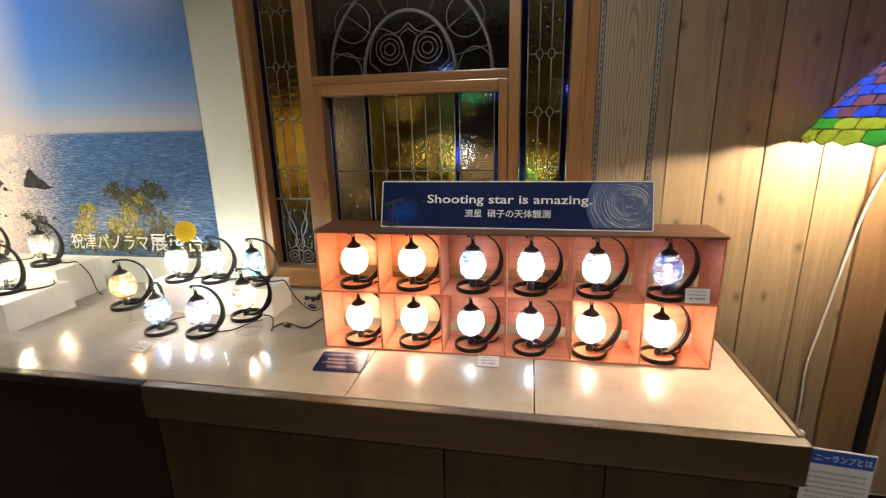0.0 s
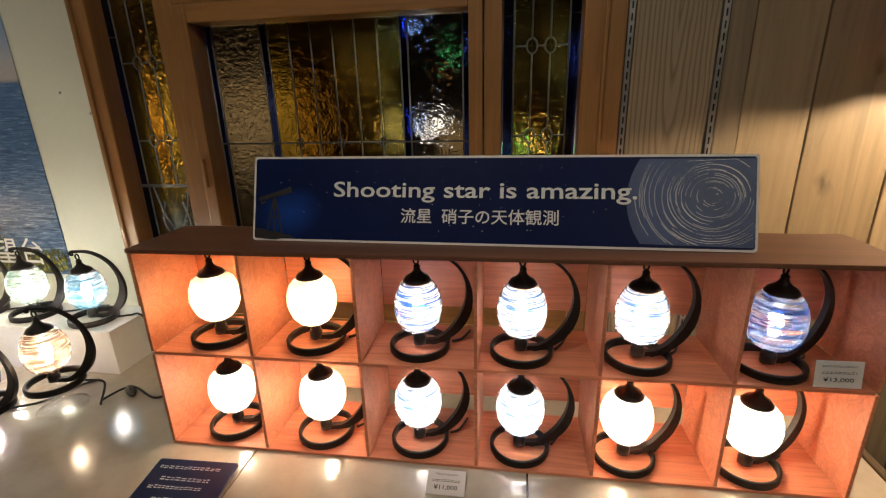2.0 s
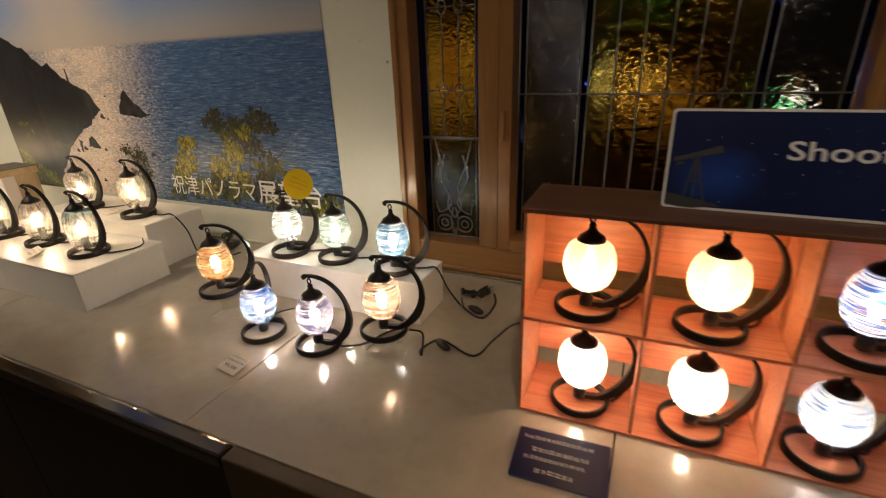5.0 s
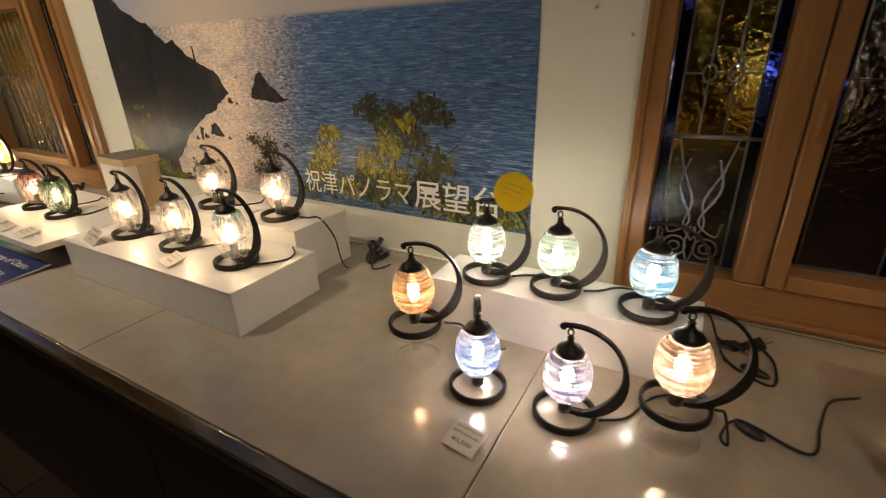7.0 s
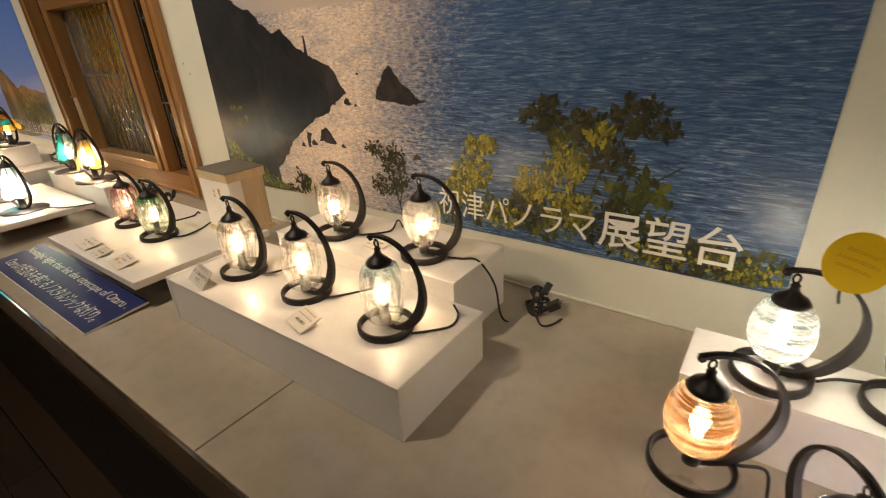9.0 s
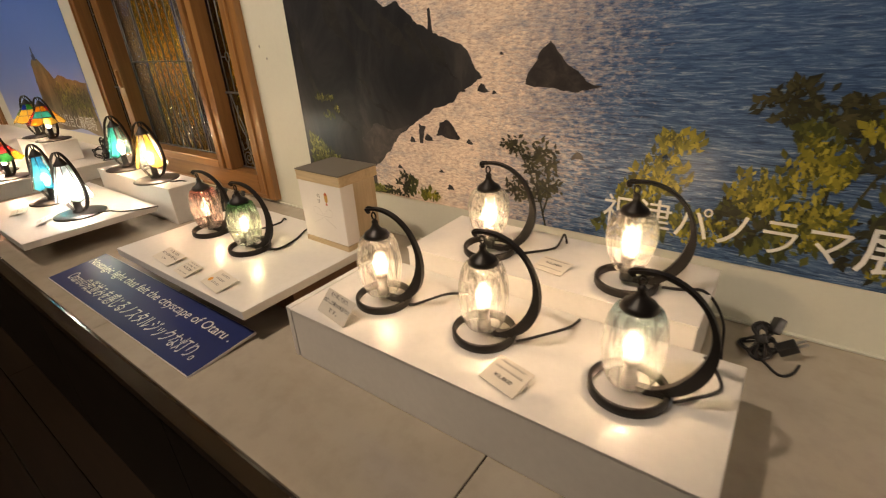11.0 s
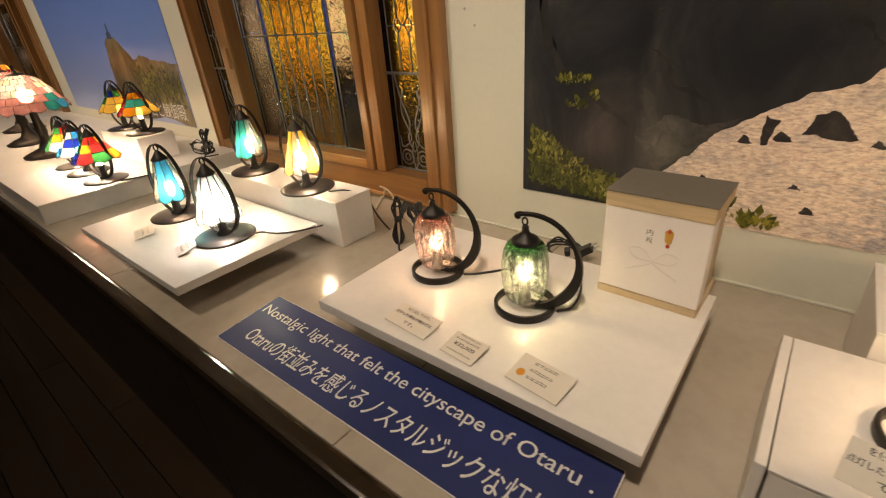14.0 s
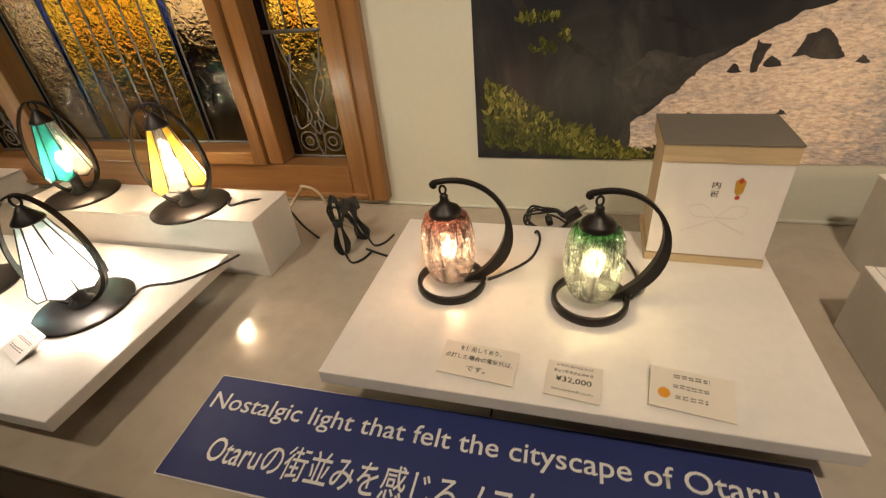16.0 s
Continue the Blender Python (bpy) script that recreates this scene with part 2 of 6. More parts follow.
def printed(name, colours, scale=(1, 1, 1), size=8.0, per_leaf=0.0, gloss=0.34):
    """Printed photograph of one thing: tones broken up by fissures, or leaf by leaf."""
    m, nt, out = nodes_of(name)
    p = node(nt, "ShaderNodeBsdfPrincipled", Roughness=gloss, Specular_IOR_Level=0.35)
    n = noise_tex(nt, coords(nt, scale), size, 6, 0.68, 0.8)
    fac = n
    if per_leaf:
        geo = nt.nodes.new("ShaderNodeNewGeometry")
        fac = maths(nt, "ADD", maths(nt, "MULTIPLY", geo.outputs["Random Per Island"], per_leaf), maths(nt, "MULTIPLY", n, 1 - per_leaf))
    k = len(colours) - 1
    lo, hi = (0.28, 0.72) if not per_leaf else (0.12, 0.88)
    nt.links.new(ramp(nt, fac, [(lo + (hi - lo) * i / k, c) for i, c in enumerate(colours)]), p.inputs["Base Color"])
    nt.links.new(p.outputs[0], out.inputs[0])
    return m


def glow(name, colour, strength):
    m, nt, out = nodes_of(name)
    e = node(nt, "ShaderNodeEmission", Strength=strength)
    e.inputs["Color"].default_value = (*colour, 1)
    nt.links.new(e.outputs[0], out.inputs[0])
    return m


def laminate():
    m, nt, out = nodes_of("white_laminate")
    p = node(nt, "ShaderNodeBsdfPrincipled", Coat_Weight=0.35, Coat_Roughness=0.06)
    v = coords(nt)
    a, b, c = noise_tex(nt, v, 2.2, 4), noise_tex(nt, v, 25.0, 5, 0.65), noise_tex(nt, coords(nt, (3, 40, 1)), 9.0, 3)
    col = mixed(nt, ramp(nt, a, [(0.3, 0.0), (0.7, 1.0)]), (0.365, 0.312, 0.243), (0.485, 0.428, 0.352))
    col = mixed(nt, 0.16, col, ramp(nt, b, [(0.32, 0.45), (0.55, 1.0)]), "MULTIPLY")
    nt.links.new(col, p.inputs["Base Color"])
    nt.links.new(maths(nt, "MULTIPLY_ADD", b, 0.16, 0.09), p.inputs["Roughness"])
    nt.links.new(bumped(nt, a, 0.1, 0.004), p.inputs["Normal"])
    nt.links.new(p.outputs[0], out.inputs[0])
    return m


def poster_print(name, night=False):
    """Printed photograph: sky, horizon, sea with ripples and, on the first, a glittering path of low sun."""
    m, nt, out = nodes_of(name)
    p = node(nt, "ShaderNodeBsdfPrincipled", Roughness=0.32, Specular_IOR_Level=0.35)
    v = coords(nt)
    sep = nt.nodes.new("ShaderNodeSeparateXYZ")
    nt.links.new(v, sep.inputs[0])
    x, z = sep.outputs["X"], sep.outputs["Z"]
    if night:
        col = ramp(nt, maths(nt, "MULTIPLY_ADD", z, 0.7, maths(nt, "MULTIPLY", noise_tex(nt, v, 2.0, 3), 0.12)), [(0.05, (0.30, 0.38, 0.62)), (0.35, (0.15, 0.27, 0.68)), (0.8, (0.06, 0.17, 0.62))])
    else:
        sky = ramp(nt, maths(nt, "MULTIPLY_ADD", z, 1.35, -0.81), [(0.0, (0.42, 0.37, 0.34)), (0.07, (0.38, 0.38, 0.40)), (0.20, (0.20, 0.30, 0.49)), (0.45, (0.085, 0.20, 0.49)), (1.0, (0.03, 0.12, 0.45))])
        waves = noise_tex(nt, coords(nt, (7, 1, 78)), 2.4, 6, 0.74, 0.9)
        sea = ramp(nt, waves, [(0.36, (0.008, 0.022, 0.062)), (0.46, (0.035, 0.078, 0.165)), (0.55, (0.08, 0.145, 0.26)), (0.64, (0.30, 0.37, 0.45))])
        sea = mixed(nt, maths(nt, "MULTIPLY_ADD", z, 1.1, -0.20), sea, (0.07, 0.15, 0.33))
        spark = noise_tex(nt, coords(nt, (26, 1, 60)), 2.0, 4, 0.75)
        path_w = maths(nt, "ABSOLUTE", maths(nt, "SUBTRACT", x, maths(nt, "MULTIPLY_ADD", z, 0.30, 0.52)))
        sun = ramp(nt, path_w, [(0.10, 1.0), (0.26, 0.62), (0.62, 0.0)])
        hit = ramp(nt, maths(nt, "ADD", maths(nt, "MULTIPLY", spark, 0.9), maths(nt, "MULTIPLY", sun, 0.55)), [(0.58, 0.0), (0.95, 1.0)])
        ripple = noise_tex(nt, coords(nt, (30, 1, 95)), 2.0, 4, 0.75, 0.5)
        hit = maths(nt, "MULTIPLY", hit, ramp(nt, noise_tex(nt, coords(nt, (1, 1, 2.2)), 7.0, 4, 0.7), [(0.28, 0.5), (0.52, 1.0)]))
        gold = mixed(nt, hit, sea, ramp(nt, ripple, [(0.28, (0.36, 0.275, 0.215)), (0.43, (0.66, 0.51, 0.41)), (0.60, (0.90, 0.77, 0.63))]))
        glare = ramp(nt, maths(nt, "ABSOLUTE", maths(nt, "SUBTRACT", x, 0.66)), [(0.10, 0.75), (0.45, 0.0)])
        sky = mixed(nt, glare, sky, (0.62, 0.52, 0.42))
        above = ramp(nt, z, [(0.600, 0.0), (0.612, 1.0)])
        col = mixed(nt, above, gold, sky)
    nt.links.new(col, p.inputs["Base Color"])
    nt.links.new(bumped(nt, noise_tex(nt, v, 3.0, 2), 0.05, 0.01), p.inputs["Normal"])
    nt.links.new(p.outputs[0], out.inputs[0])
    return m


def night_sky_print(name, glow_at, core, base):
    """Printed night sky: deep blue with a soft patch of brighter blue near the ground."""
    m, nt, out = nodes_of(name)
    p = node(nt, "ShaderNodeBsdfPrincipled", Roughness=0.42, Specular_IOR_Level=0.12)
    v = coords(nt)
    sep = nt.nodes.new("ShaderNodeSeparateXYZ")
    nt.links.new(v, sep.inputs[0])
    dx = maths(nt, "MULTIPLY", maths(nt, "SUBTRACT", sep.outputs["X"], glow_at[0]), 11.0)
    dz = maths(nt, "MULTIPLY", maths(nt, "SUBTRACT", sep.outputs["Z"], glow_at[1]), 15.0)
    d = maths(nt, "SQRT", maths(nt, "ADD", maths(nt, "MULTIPLY", dx, dx), maths(nt, "MULTIPLY", dz, dz)))
    n = noise_tex(nt, v, 14.0, 4, 0.6)
    d = maths(nt, "ADD", d, maths(nt, "MULTIPLY", n, 0.5))
    col = ramp(nt, d, [(0.15, core), (0.65, tuple((a + b) / 2 for a, b in zip(core, base))), (1.0, base)])
    col = mixed(nt, ramp(nt, n, [(0.35, 0.0), (0.7, 0.35)]), col, tuple(c * 1.7 for c in base))
    nt.links.new(col, p.inputs["Base Color"])
    nt.links.new(p.outputs[0], out.inputs[0])
    return m


M = {
    "night": night_sky_print("night_sky_print", (0.072, 0.050), (0.010, 0.055, 0.30), (0.004, 0.010, 0.052)),
    "wall": surface("wall_paint", (0.64, 0.645, 0.55), 0.6, vary=0.06, big=1.5, fine=90, bump=0.12),
    "rear": surface("rear_wall_paint", (0.20, 0.165, 0.12), 0.7),
    "ceiling": surface("ceiling_paint", (0.5, 0.47, 0.40), 0.8),
    "white": surface("white_display_paint", (0.74, 0.72, 0.68), 0.34, vary=0.10, big=5, fine=70, bump=0.1, coat=0.1),
    "laminate": laminate(),
    "iron": surface("black_iron", (0.018, 0.015, 0.013), 0.42, 0.35, vary=0.3, big=30, fine=220, bump=0.3),
    "bronze": surface("dark_bronze", (0.055, 0.045, 0.035), 0.38, 0.6, vary=0.3, big=20, fine=160, bump=0.3),
    "cord": surface("black_cord", (0.012, 0.012, 0.012), 0.45, vary=0.2, big=30),
    "white_cord": surface("white_cord", (0.75, 0.74, 0.70), 0.45, vary=0.1),
    "beige_cord": surface("beige_cord", (0.55, 0.47, 0.34), 0.5, vary=0.1),
    "lead": surface("grey_lead_came", (0.20, 0.20, 0.20), 0.45, 0.6, vary=0.3, big=30, fine=200),
    "steel": surface("slotted_steel", (0.55, 0.54, 0.52), 0.32, 0.8, vary=0.2, big=10),
    "slot": surface("slot_dark", (0.01, 0.01, 0.01), 0.8),
    "edge": surface("dark_edge_trim", (0.030, 0.019, 0.010), 0.16, vary=0.35, big=6, bump=0.2, coat=0.9),
    "counter": wood("dark_counter_wood", (0.021, 0.013, 0.007), (0.010, 0.006, 0.003), "x", 10, 0.42, coat=0.1),
    "band": wood("worn_counter_band", (0.12, 0.076, 0.034), (0.06, 0.037, 0.016), "x", 8, 0.42),
    "panel": wood("brown_front_panel", (0.085, 0.052, 0.023), (0.045, 0.027, 0.012), "z", 8, 0.42),
    "plank": wood("pine_plank", (0.37, 0.275, 0.165), (0.26, 0.185, 0.105), "z", 9, 0.5, knots=4.6, ring=0.5),
    "board": wood("grained_board", (0.36, 0.28, 0.18), (0.20, 0.145, 0.09), "z", 11, 0.5, ring=0.75),
    "wide": cathedral_board("cathedral_grain_board", 0.388, 1.66),
    "post": wood("post_timber", (0.30, 0.18, 0.085), (0.17, 0.095, 0.045), "z", 9, 0.55),
    "frame": wood("window_oak", (0.40, 0.205, 0.075), (0.235, 0.108, 0.038), "z", 14, 0.33, coat=0.25),
    "frame_x": wood("window_oak_rail", (0.40, 0.205, 0.075), (0.235, 0.108, 0.038), "x", 14, 0.33, coat=0.25),
    "cubby": wood("reddish_cubby_wood", (0.69, 0.265, 0.145), (0.55, 0.18, 0.095), "x", 26, 0.5, bump=0.15, ring=0.5),
    "cubby_top": wood("mahogany_top", (0.20, 0.088, 0.05), (0.12, 0.05, 0.03), "x", 20, 0.42),
    "pine": wood("pale_box_pine", (0.68, 0.54, 0.36), (0.57, 0.43, 0.27), "z", 16, 0.55),
    "pine_lid": wood("pine_lid_edge", (0.66, 0.51, 0.33), (0.54, 0.40, 0.24), "x", 16, 0.55),
    "greylid": surface("grey_card_lid", (0.17, 0.15, 0.12), 0.6),
    "block": wood("brown_support", (0.30, 0.135, 0.05), (0.20, 0.085, 0.03), "x", 14, 0.45),
    "floor": wood("dark_floorboard", (0.060, 0.034, 0.018), (0.030, 0.017, 0.009), "x", 7, 0.4, coat=0.1),
    "paper": surface("white_paper", (0.72, 0.69, 0.68), 0.55, vary=0.05, big=6, fine=140),
    "card": surface("cream_card", (0.70, 0.65, 0.56), 0.5, vary=0.05, big=8),
    "navy": surface("navy_print", (0.007, 0.014, 0.068), 0.30, vary=0.35, big=7, fine=300),
    "blue": surface("blue_print", (0.014, 0.028, 0.135), 0.52, vary=0.2, big=5, fine=300),
    "bluelabel": surface("blue_label", (0.03, 0.09, 0.40), 0.4),
    "deep": surface("blue_glow_print", (0.012, 0.05, 0.30), 0.3, vary=0.4, big=9),
    "disc": surface("grey_blue_print", (0.06, 0.10, 0.24), 0.42, vary=0.35, big=12),
    "ink": surface("black_ink", (0.02, 0.018, 0.018), 0.5),
    "silver": surface("silver_lettering", (0.74, 0.74, 0.75), 0.4, vary=0.05),
    "white_ink": surface("white_lettering", (0.72, 0.72, 0.68), 0.4, vary=0.05),
    "redink": surface("red_ink", (0.5, 0.06, 0.035), 0.5),
    "goldink": surface("gold_ink", (0.55, 0.30, 0.05), 0.5),
    "paleink": surface("pale_grey_ink", (0.64, 0.60, 0.60), 0.5),
    "yellow": surface("yellow_card", (0.92, 0.64, 0.02), 0.45, vary=0.08, big=12),
    "orange": surface("orange_ink", (0.72, 0.30, 0.02), 0.5),
    "cliff": printed("cliff_print", [(0.009, 0.011, 0.014), (0.019, 0.021, 0.025), (0.038, 0.038, 0.040), (0.075, 0.070, 0.064)], (1, 1, 0.6), 5.0),
    "ridge": printed("rock_rib_print", [(0.016, 0.017, 0.018), (0.026, 0.026, 0.026), (0.045, 0.042, 0.038)], (1, 1, 1), 16.0),
    "mist": printed("misty_rock_print", [(0.035, 0.036, 0.038), (0.060, 0.058, 0.056), (0.10, 0.092, 0.085)], (1, 1, 1), 26.0),
    "rock": printed("rock_print", [(0.016, 0.016, 0.018), (0.035, 0.032, 0.033), (0.07, 0.06, 0.055)], (1, 1, 1), 22.0),
    "grass": printed("grass_print", [(0.012, 0.014, 0.008), (0.045, 0.05, 0.014), (0.13, 0.135, 0.03), (0.36, 0.34, 0.09)], (1, 1, 1), 14.0, 0.6),
    "leafA": printed("yellow_leaf_print", [(0.025, 0.03, 0.012), (0.09, 0.095, 0.016), (0.24, 0.215, 0.03), (0.42, 0.37, 0.06)], (1, 1, 1), 30.0, 0.6),
    "leafB": printed("green_leaf_print", [(0.016, 0.02, 0.010), (0.05, 0.06, 0.018), (0.13, 0.14, 0.03)], (1, 1, 1), 30.0, 0.6),
    "leafC": printed("dark_leaf_print", [(0.012, 0.013, 0.010), (0.03, 0.032, 0.018), (0.075, 0.068, 0.035)], (1, 1, 1), 30.0, 0.6),
    "crag": printed("brown_crag_print", [(0.03, 0.028, 0.02), (0.10, 0.075, 0.045), (0.20, 0.155, 0.09), (0.26, 0.23, 0.12)], (1, 1, 0.6), 7.0),
    "acrylic": acrylic_clear("clear_acrylic"),
    "bulb_glass": opal_glass("frosted_bulb_glass", (1.0, 0.97, 0.92), 0.55, 0.80),
    "socket": surface("black_socket", (0.02, 0.02, 0.02), 0.35, vary=0.2, big=30),
    "bulb": glow("warm_bulb", (1.0, 0.785, 0.52), 4200.0),
    "bulb_soft": glow("soft_white_bulb", BULB_SOFT, 285.0),
    "bulb_white": glow("neutral_white_bulb", (1.0, 0.90, 0.77), 330.0),
    "bulb_dim": glow("dim_warm_bulb", BULB_WARM, 75.0),
    "bulb_small": glow("small_warm_bulb", BULB_WARM, 205.0),
    "bulb_table": glow("table_shade_bulb", BULB_WARM, 85.0),
    "bulb_big": glow("shade_bulb", BULB_WARM, 820.0),
    "amber": window_glass("amber_window_glass", (0.46, 0.29, 0.05), 46, 0.75),
    "olive": window_glass("olive_window_glass", (0.50, 0.40, 0.09), 60, 0.6),
    "hammer": window_glass("clear_hammered_glass", (0.42, 0.42, 0.42), 70, 0.6),
    "smoke": window_glass("smoked_glass", (0.36, 0.35, 0.33), 36, 0.5),
    "bluepane": window_glass("blue_border_glass", (0.02, 0.04, 0.28), 40, 0.4),
    "teal": panel_glass("teal_glass", (0.02, 0.46, 0.46), 0.6, 0.4),
    "sky": panel_glass("sky_blue_glass", (0.03, 0.46, 0.86), 0.6, 0.4),
    "mint": panel_glass("mint_white_glass", (0.66, 0.92, 0.92), 0.42, 0.35),
    "honey": panel_glass("honey_glass", (0.88, 0.58, 0.10), 0.5, 0.14),
    "cream": panel_glass("cream_glass", (0.90, 0.82, 0.62), 0.55, 0.25),
    "seedy": panel_glass("seedy_clear_glass", (0.80, 0.80, 0.78), 0.30, 0.6),
    "red": panel_glass("red_glass", (0.62, 0.03, 0.03), 0.45, 0.10),
    "cobalt": panel_glass("cobalt_glass", (0.02, 0.06, 0.66), 0.32, 0.0),
    "green": panel_glass("green_glass", (0.04, 0.40, 0.09), 0.40, 0.0),
    "tangerine": panel_glass("tangerine_glass", (0.86, 0.36, 0.03), 0.5, 0.08),
    "ember": panel_glass("ember_glass", (0.80, 0.16, 0.02), 0.16, 0.0),
    "deep_cobalt": panel_glass("deep_cobalt_glass", (0.015, 0.05, 0.66), 0.15, 0.0),
    "leaf": panel_glass("leaf_glass", (0.05, 0.36, 0.06), 0.12, 0.0),
    "rose": panel_glass("rose_glass", (0.82, 0.38, 0.36), 0.5),
    "milk": panel_glass("milk_glass", (0.86, 0.84, 0.82), 0.5, 0.2),
    "lime": panel_glass("lime_glass", (0.34, 0.50, 0.04), 0.12, 0.0),
    "violet": panel_glass("violet_glass", (0.09, 0.045, 0.10), 0.16, 0.0),
}


# ---- shapes ----
def part(name, bm, material, parent, label="", smooth=False, m=None):
    me = bpy.data.meshes.new(name)
    bm.to_mesh(me)
    bm.free()
    me.materials.append(material)
    if smooth:
        me.shade_smooth()
    return placed(name, me, parent, label, m)


def placed(name, me, parent, label="", m=None):
    ob = new(name, me)
    if parent is not None:
        ob.parent = parent
    if m is not None:
        ob.matrix_local = m
    if label:
        ob["label"] = label
    return ob


def thing(name, m, label, category, group="", kind=""):
    ob = new(name)
    ob.empty_display_size = 0.05
    ob.matrix_basis = m
    return tagged(ob, label, category, group, kind)


def box(x0, x1, y0, y1, z0, z1, bevel=0.0, bm=None):
    own = bm is None
    b = bmesh.new()
    bmesh.ops.create_cube(b, size=1, matrix=Matrix.Translation(((x0 + x1) / 2, (y0 + y1) / 2, (z0 + z1) / 2)) @ Matrix.Diagonal((x1 - x0, y1 - y0, z1 - z0, 1)))
    if bevel:
        bmesh.ops.bevel(b, geom=b.edges[:], offset=bevel, segments=2, affect="EDGES", profile=0.6)
    if own:
        return b
    me = bpy.data.meshes.new("t")
    b.to_mesh(me)
    b.free()
    bm.from_mesh(me)
    bpy.data.meshes.remove(me)
    return bm


def lathe(profile, n=32, bm=None, top=False, bottom=False):
    bm = bm or bmesh.new()
    rings = [[bm.verts.new((r * math.cos(2 * math.pi * i / n), r * math.sin(2 * math.pi * i / n), z)) for i in range(n)] for r, z in profile]
    for a, b in zip(rings, rings[1:]):
        for i in range(n):
            bm.faces.new((a[i], a[(i + 1) % n], b[(i + 1) % n], b[i]))
    if bottom:
        bm.faces.new(rings[0][::-1])
    if top:
        bm.faces.new(rings[-1])
    return bm


def smooth_line(points, steps=8):
    """Catmull-Rom curve through the points."""
    pts = [Vector(p) for p in points]
    pts = [pts[0] * 2 - pts[1], *pts, pts[-1] * 2 - pts[-2]]
    res = []
    for a, b, c, d in zip(pts, pts[1:], pts[2:], pts[3:]):
        for k in range(steps):
            t = k / steps
            res.append(0.5 * (2 * b + (c - a) * t + (2 * a - 5 * b + 4 * c - d) * t * t + (3 * b - a - 3 * c + d) * t ** 3))
    return res + [pts[-2]]


def tube(points, radius, n=8, bm=None, squash=1.0):
    """A round bar along a line; radius may be a function of the way 0..1."""
    bm = bm or bmesh.new()
    pts = [Vector(p) for p in points]
    last, side = None, Vector((0.3, 0.5, 0.81))
    for i, p in enumerate(pts):
        d = (pts[min(i + 1, len(pts) - 1)] - pts[max(i - 1, 0)]).normalized()
        u = (side - d * side.dot(d))
        u = u.normalized() if u.length > 1e-4 else d.orthogonal().normalized()
        w = d.cross(u)
        side = u
        r = radius(i / (len(pts) - 1)) if callable(radius) else radius
        ring = [bm.verts.new(p + u * r * math.cos(2 * math.pi * k / n) + w * r * squash * math.sin(2 * math.pi * k / n)) for k in range(n)]
        if last:
            for k in range(n):
                bm.faces.new((last[k], last[(k + 1) % n], ring[(k + 1) % n], ring[k]))
        else:
            bm.faces.new(ring[::-1])
        last = ring
    bm.faces.new(last)
    return bm


def slab(outline, thick, bm=None):
    """A flat piece in the x-z plane from y = 0 to y = -thick."""
    bm = bm or bmesh.new()
    f = [bm.verts.new((x, -thick, z)) for x, z in outline]
    b = [bm.verts.new((x, 0, z)) for x, z in outline]
    bm.faces.new(f)
    bm.faces.new(b[::-1])
    for i in range(len(f)):
        j = (i + 1) % len(f)
        bm.faces.new((f[j], f[i], b[i], b[j]))
    bmesh.ops.recalc_face_normals(bm, faces=bm.faces[:])
    return bm


def blade(inner, outer, y, thick, bm=None):
    """A curved flat band between two lines in the x-z plane."""
    bm = bm or bmesh.new()
    rows = []
    for (xa, za), (xb, zb) in zip(inner, outer):
        rows.append([bm.verts.new(p) for p in ((xa, y - thick / 2, za), (xb, y - thick / 2, zb), (xb, y + thick / 2, zb), (xa, y + thick / 2, za))])
    for a, b in zip(rows, rows[1:]):
        for i in range(4):
            bm.faces.new((a[i], a[(i + 1) % 4], b[(i + 1) % 4], b[i]))
    bm.faces.new(rows[0][::-1])
    bm.faces.new(rows[-1])
    bmesh.ops.recalc_face_normals(bm, faces=bm.faces[:])
    return bm


def lettering(text, height, material, parent, m, width=None, name="lettering", thick=0.0003, bold=0.0):
    """Words in the built-in font, standing in the x-z plane of m, starting at its origin."""
    cu = bpy.data.curves.new("words", "FONT")
    cu.body, cu.size, cu.extrude, cu.resolution_u, cu.offset = text, 1.0, 0.0, 3, bold
    tmp = new("words", cu)
    me = bpy.data.meshes.new_from_object(tmp.evaluated_get(bpy.context.evaluated_depsgraph_get()))
    bpy.data.objects.remove(tmp)
    bpy.data.curves.remove(cu)
    xs = [v.co.x for v in me.vertices] or [0, 1]
    ys = [v.co.y for v in me.vertices] or [0, 1]
    k = height / max(1e-6, max(ys) - min(ys))
    kx = k if width is None else width / max(1e-6, max(xs) - min(xs))
    x0, y0 = min(xs), min(ys)
    for v in me.vertices:
        v.co = Vector(((v.co.x - x0) * kx, -thick, (v.co.y - y0) * k))
    me.materials.clear()
    me.materials.append(material)
    me.name = name
    return placed(name, me, parent, "", m)


def bars(rows, material, parent, m, name="print_line", seed=1):
    """Lines of small print: runs of dark strokes of the size of words."""
    rnd = random.Random(seed)
    bm = bmesh.new()
    for x0, x1, z, h in rows:
        x = x0
        while x < x1:
            w = min(rnd.uniform(0.7, 1.2) * h, x1 - x)
            if w > 0.2 * h:
                zz, hh = z + rnd.uniform(0, 0.12) * h, h * rnd.uniform(0.75, 1.0)
                for q in range(2):
                    za = zz + hh * (0.50 * q)
                    vs = [bm.verts.new(p) for p in ((x, -0.0003, za), (x + w * 0.85, -0.0003, za), (x + w * 0.85, -0.0003, za + hh * 0.20), (x, -0.0003, za + hh * 0.20))]
                    bm.faces.new(vs)
            x += w * 1.12
    return part(name, bm, material, parent, "", False, m)


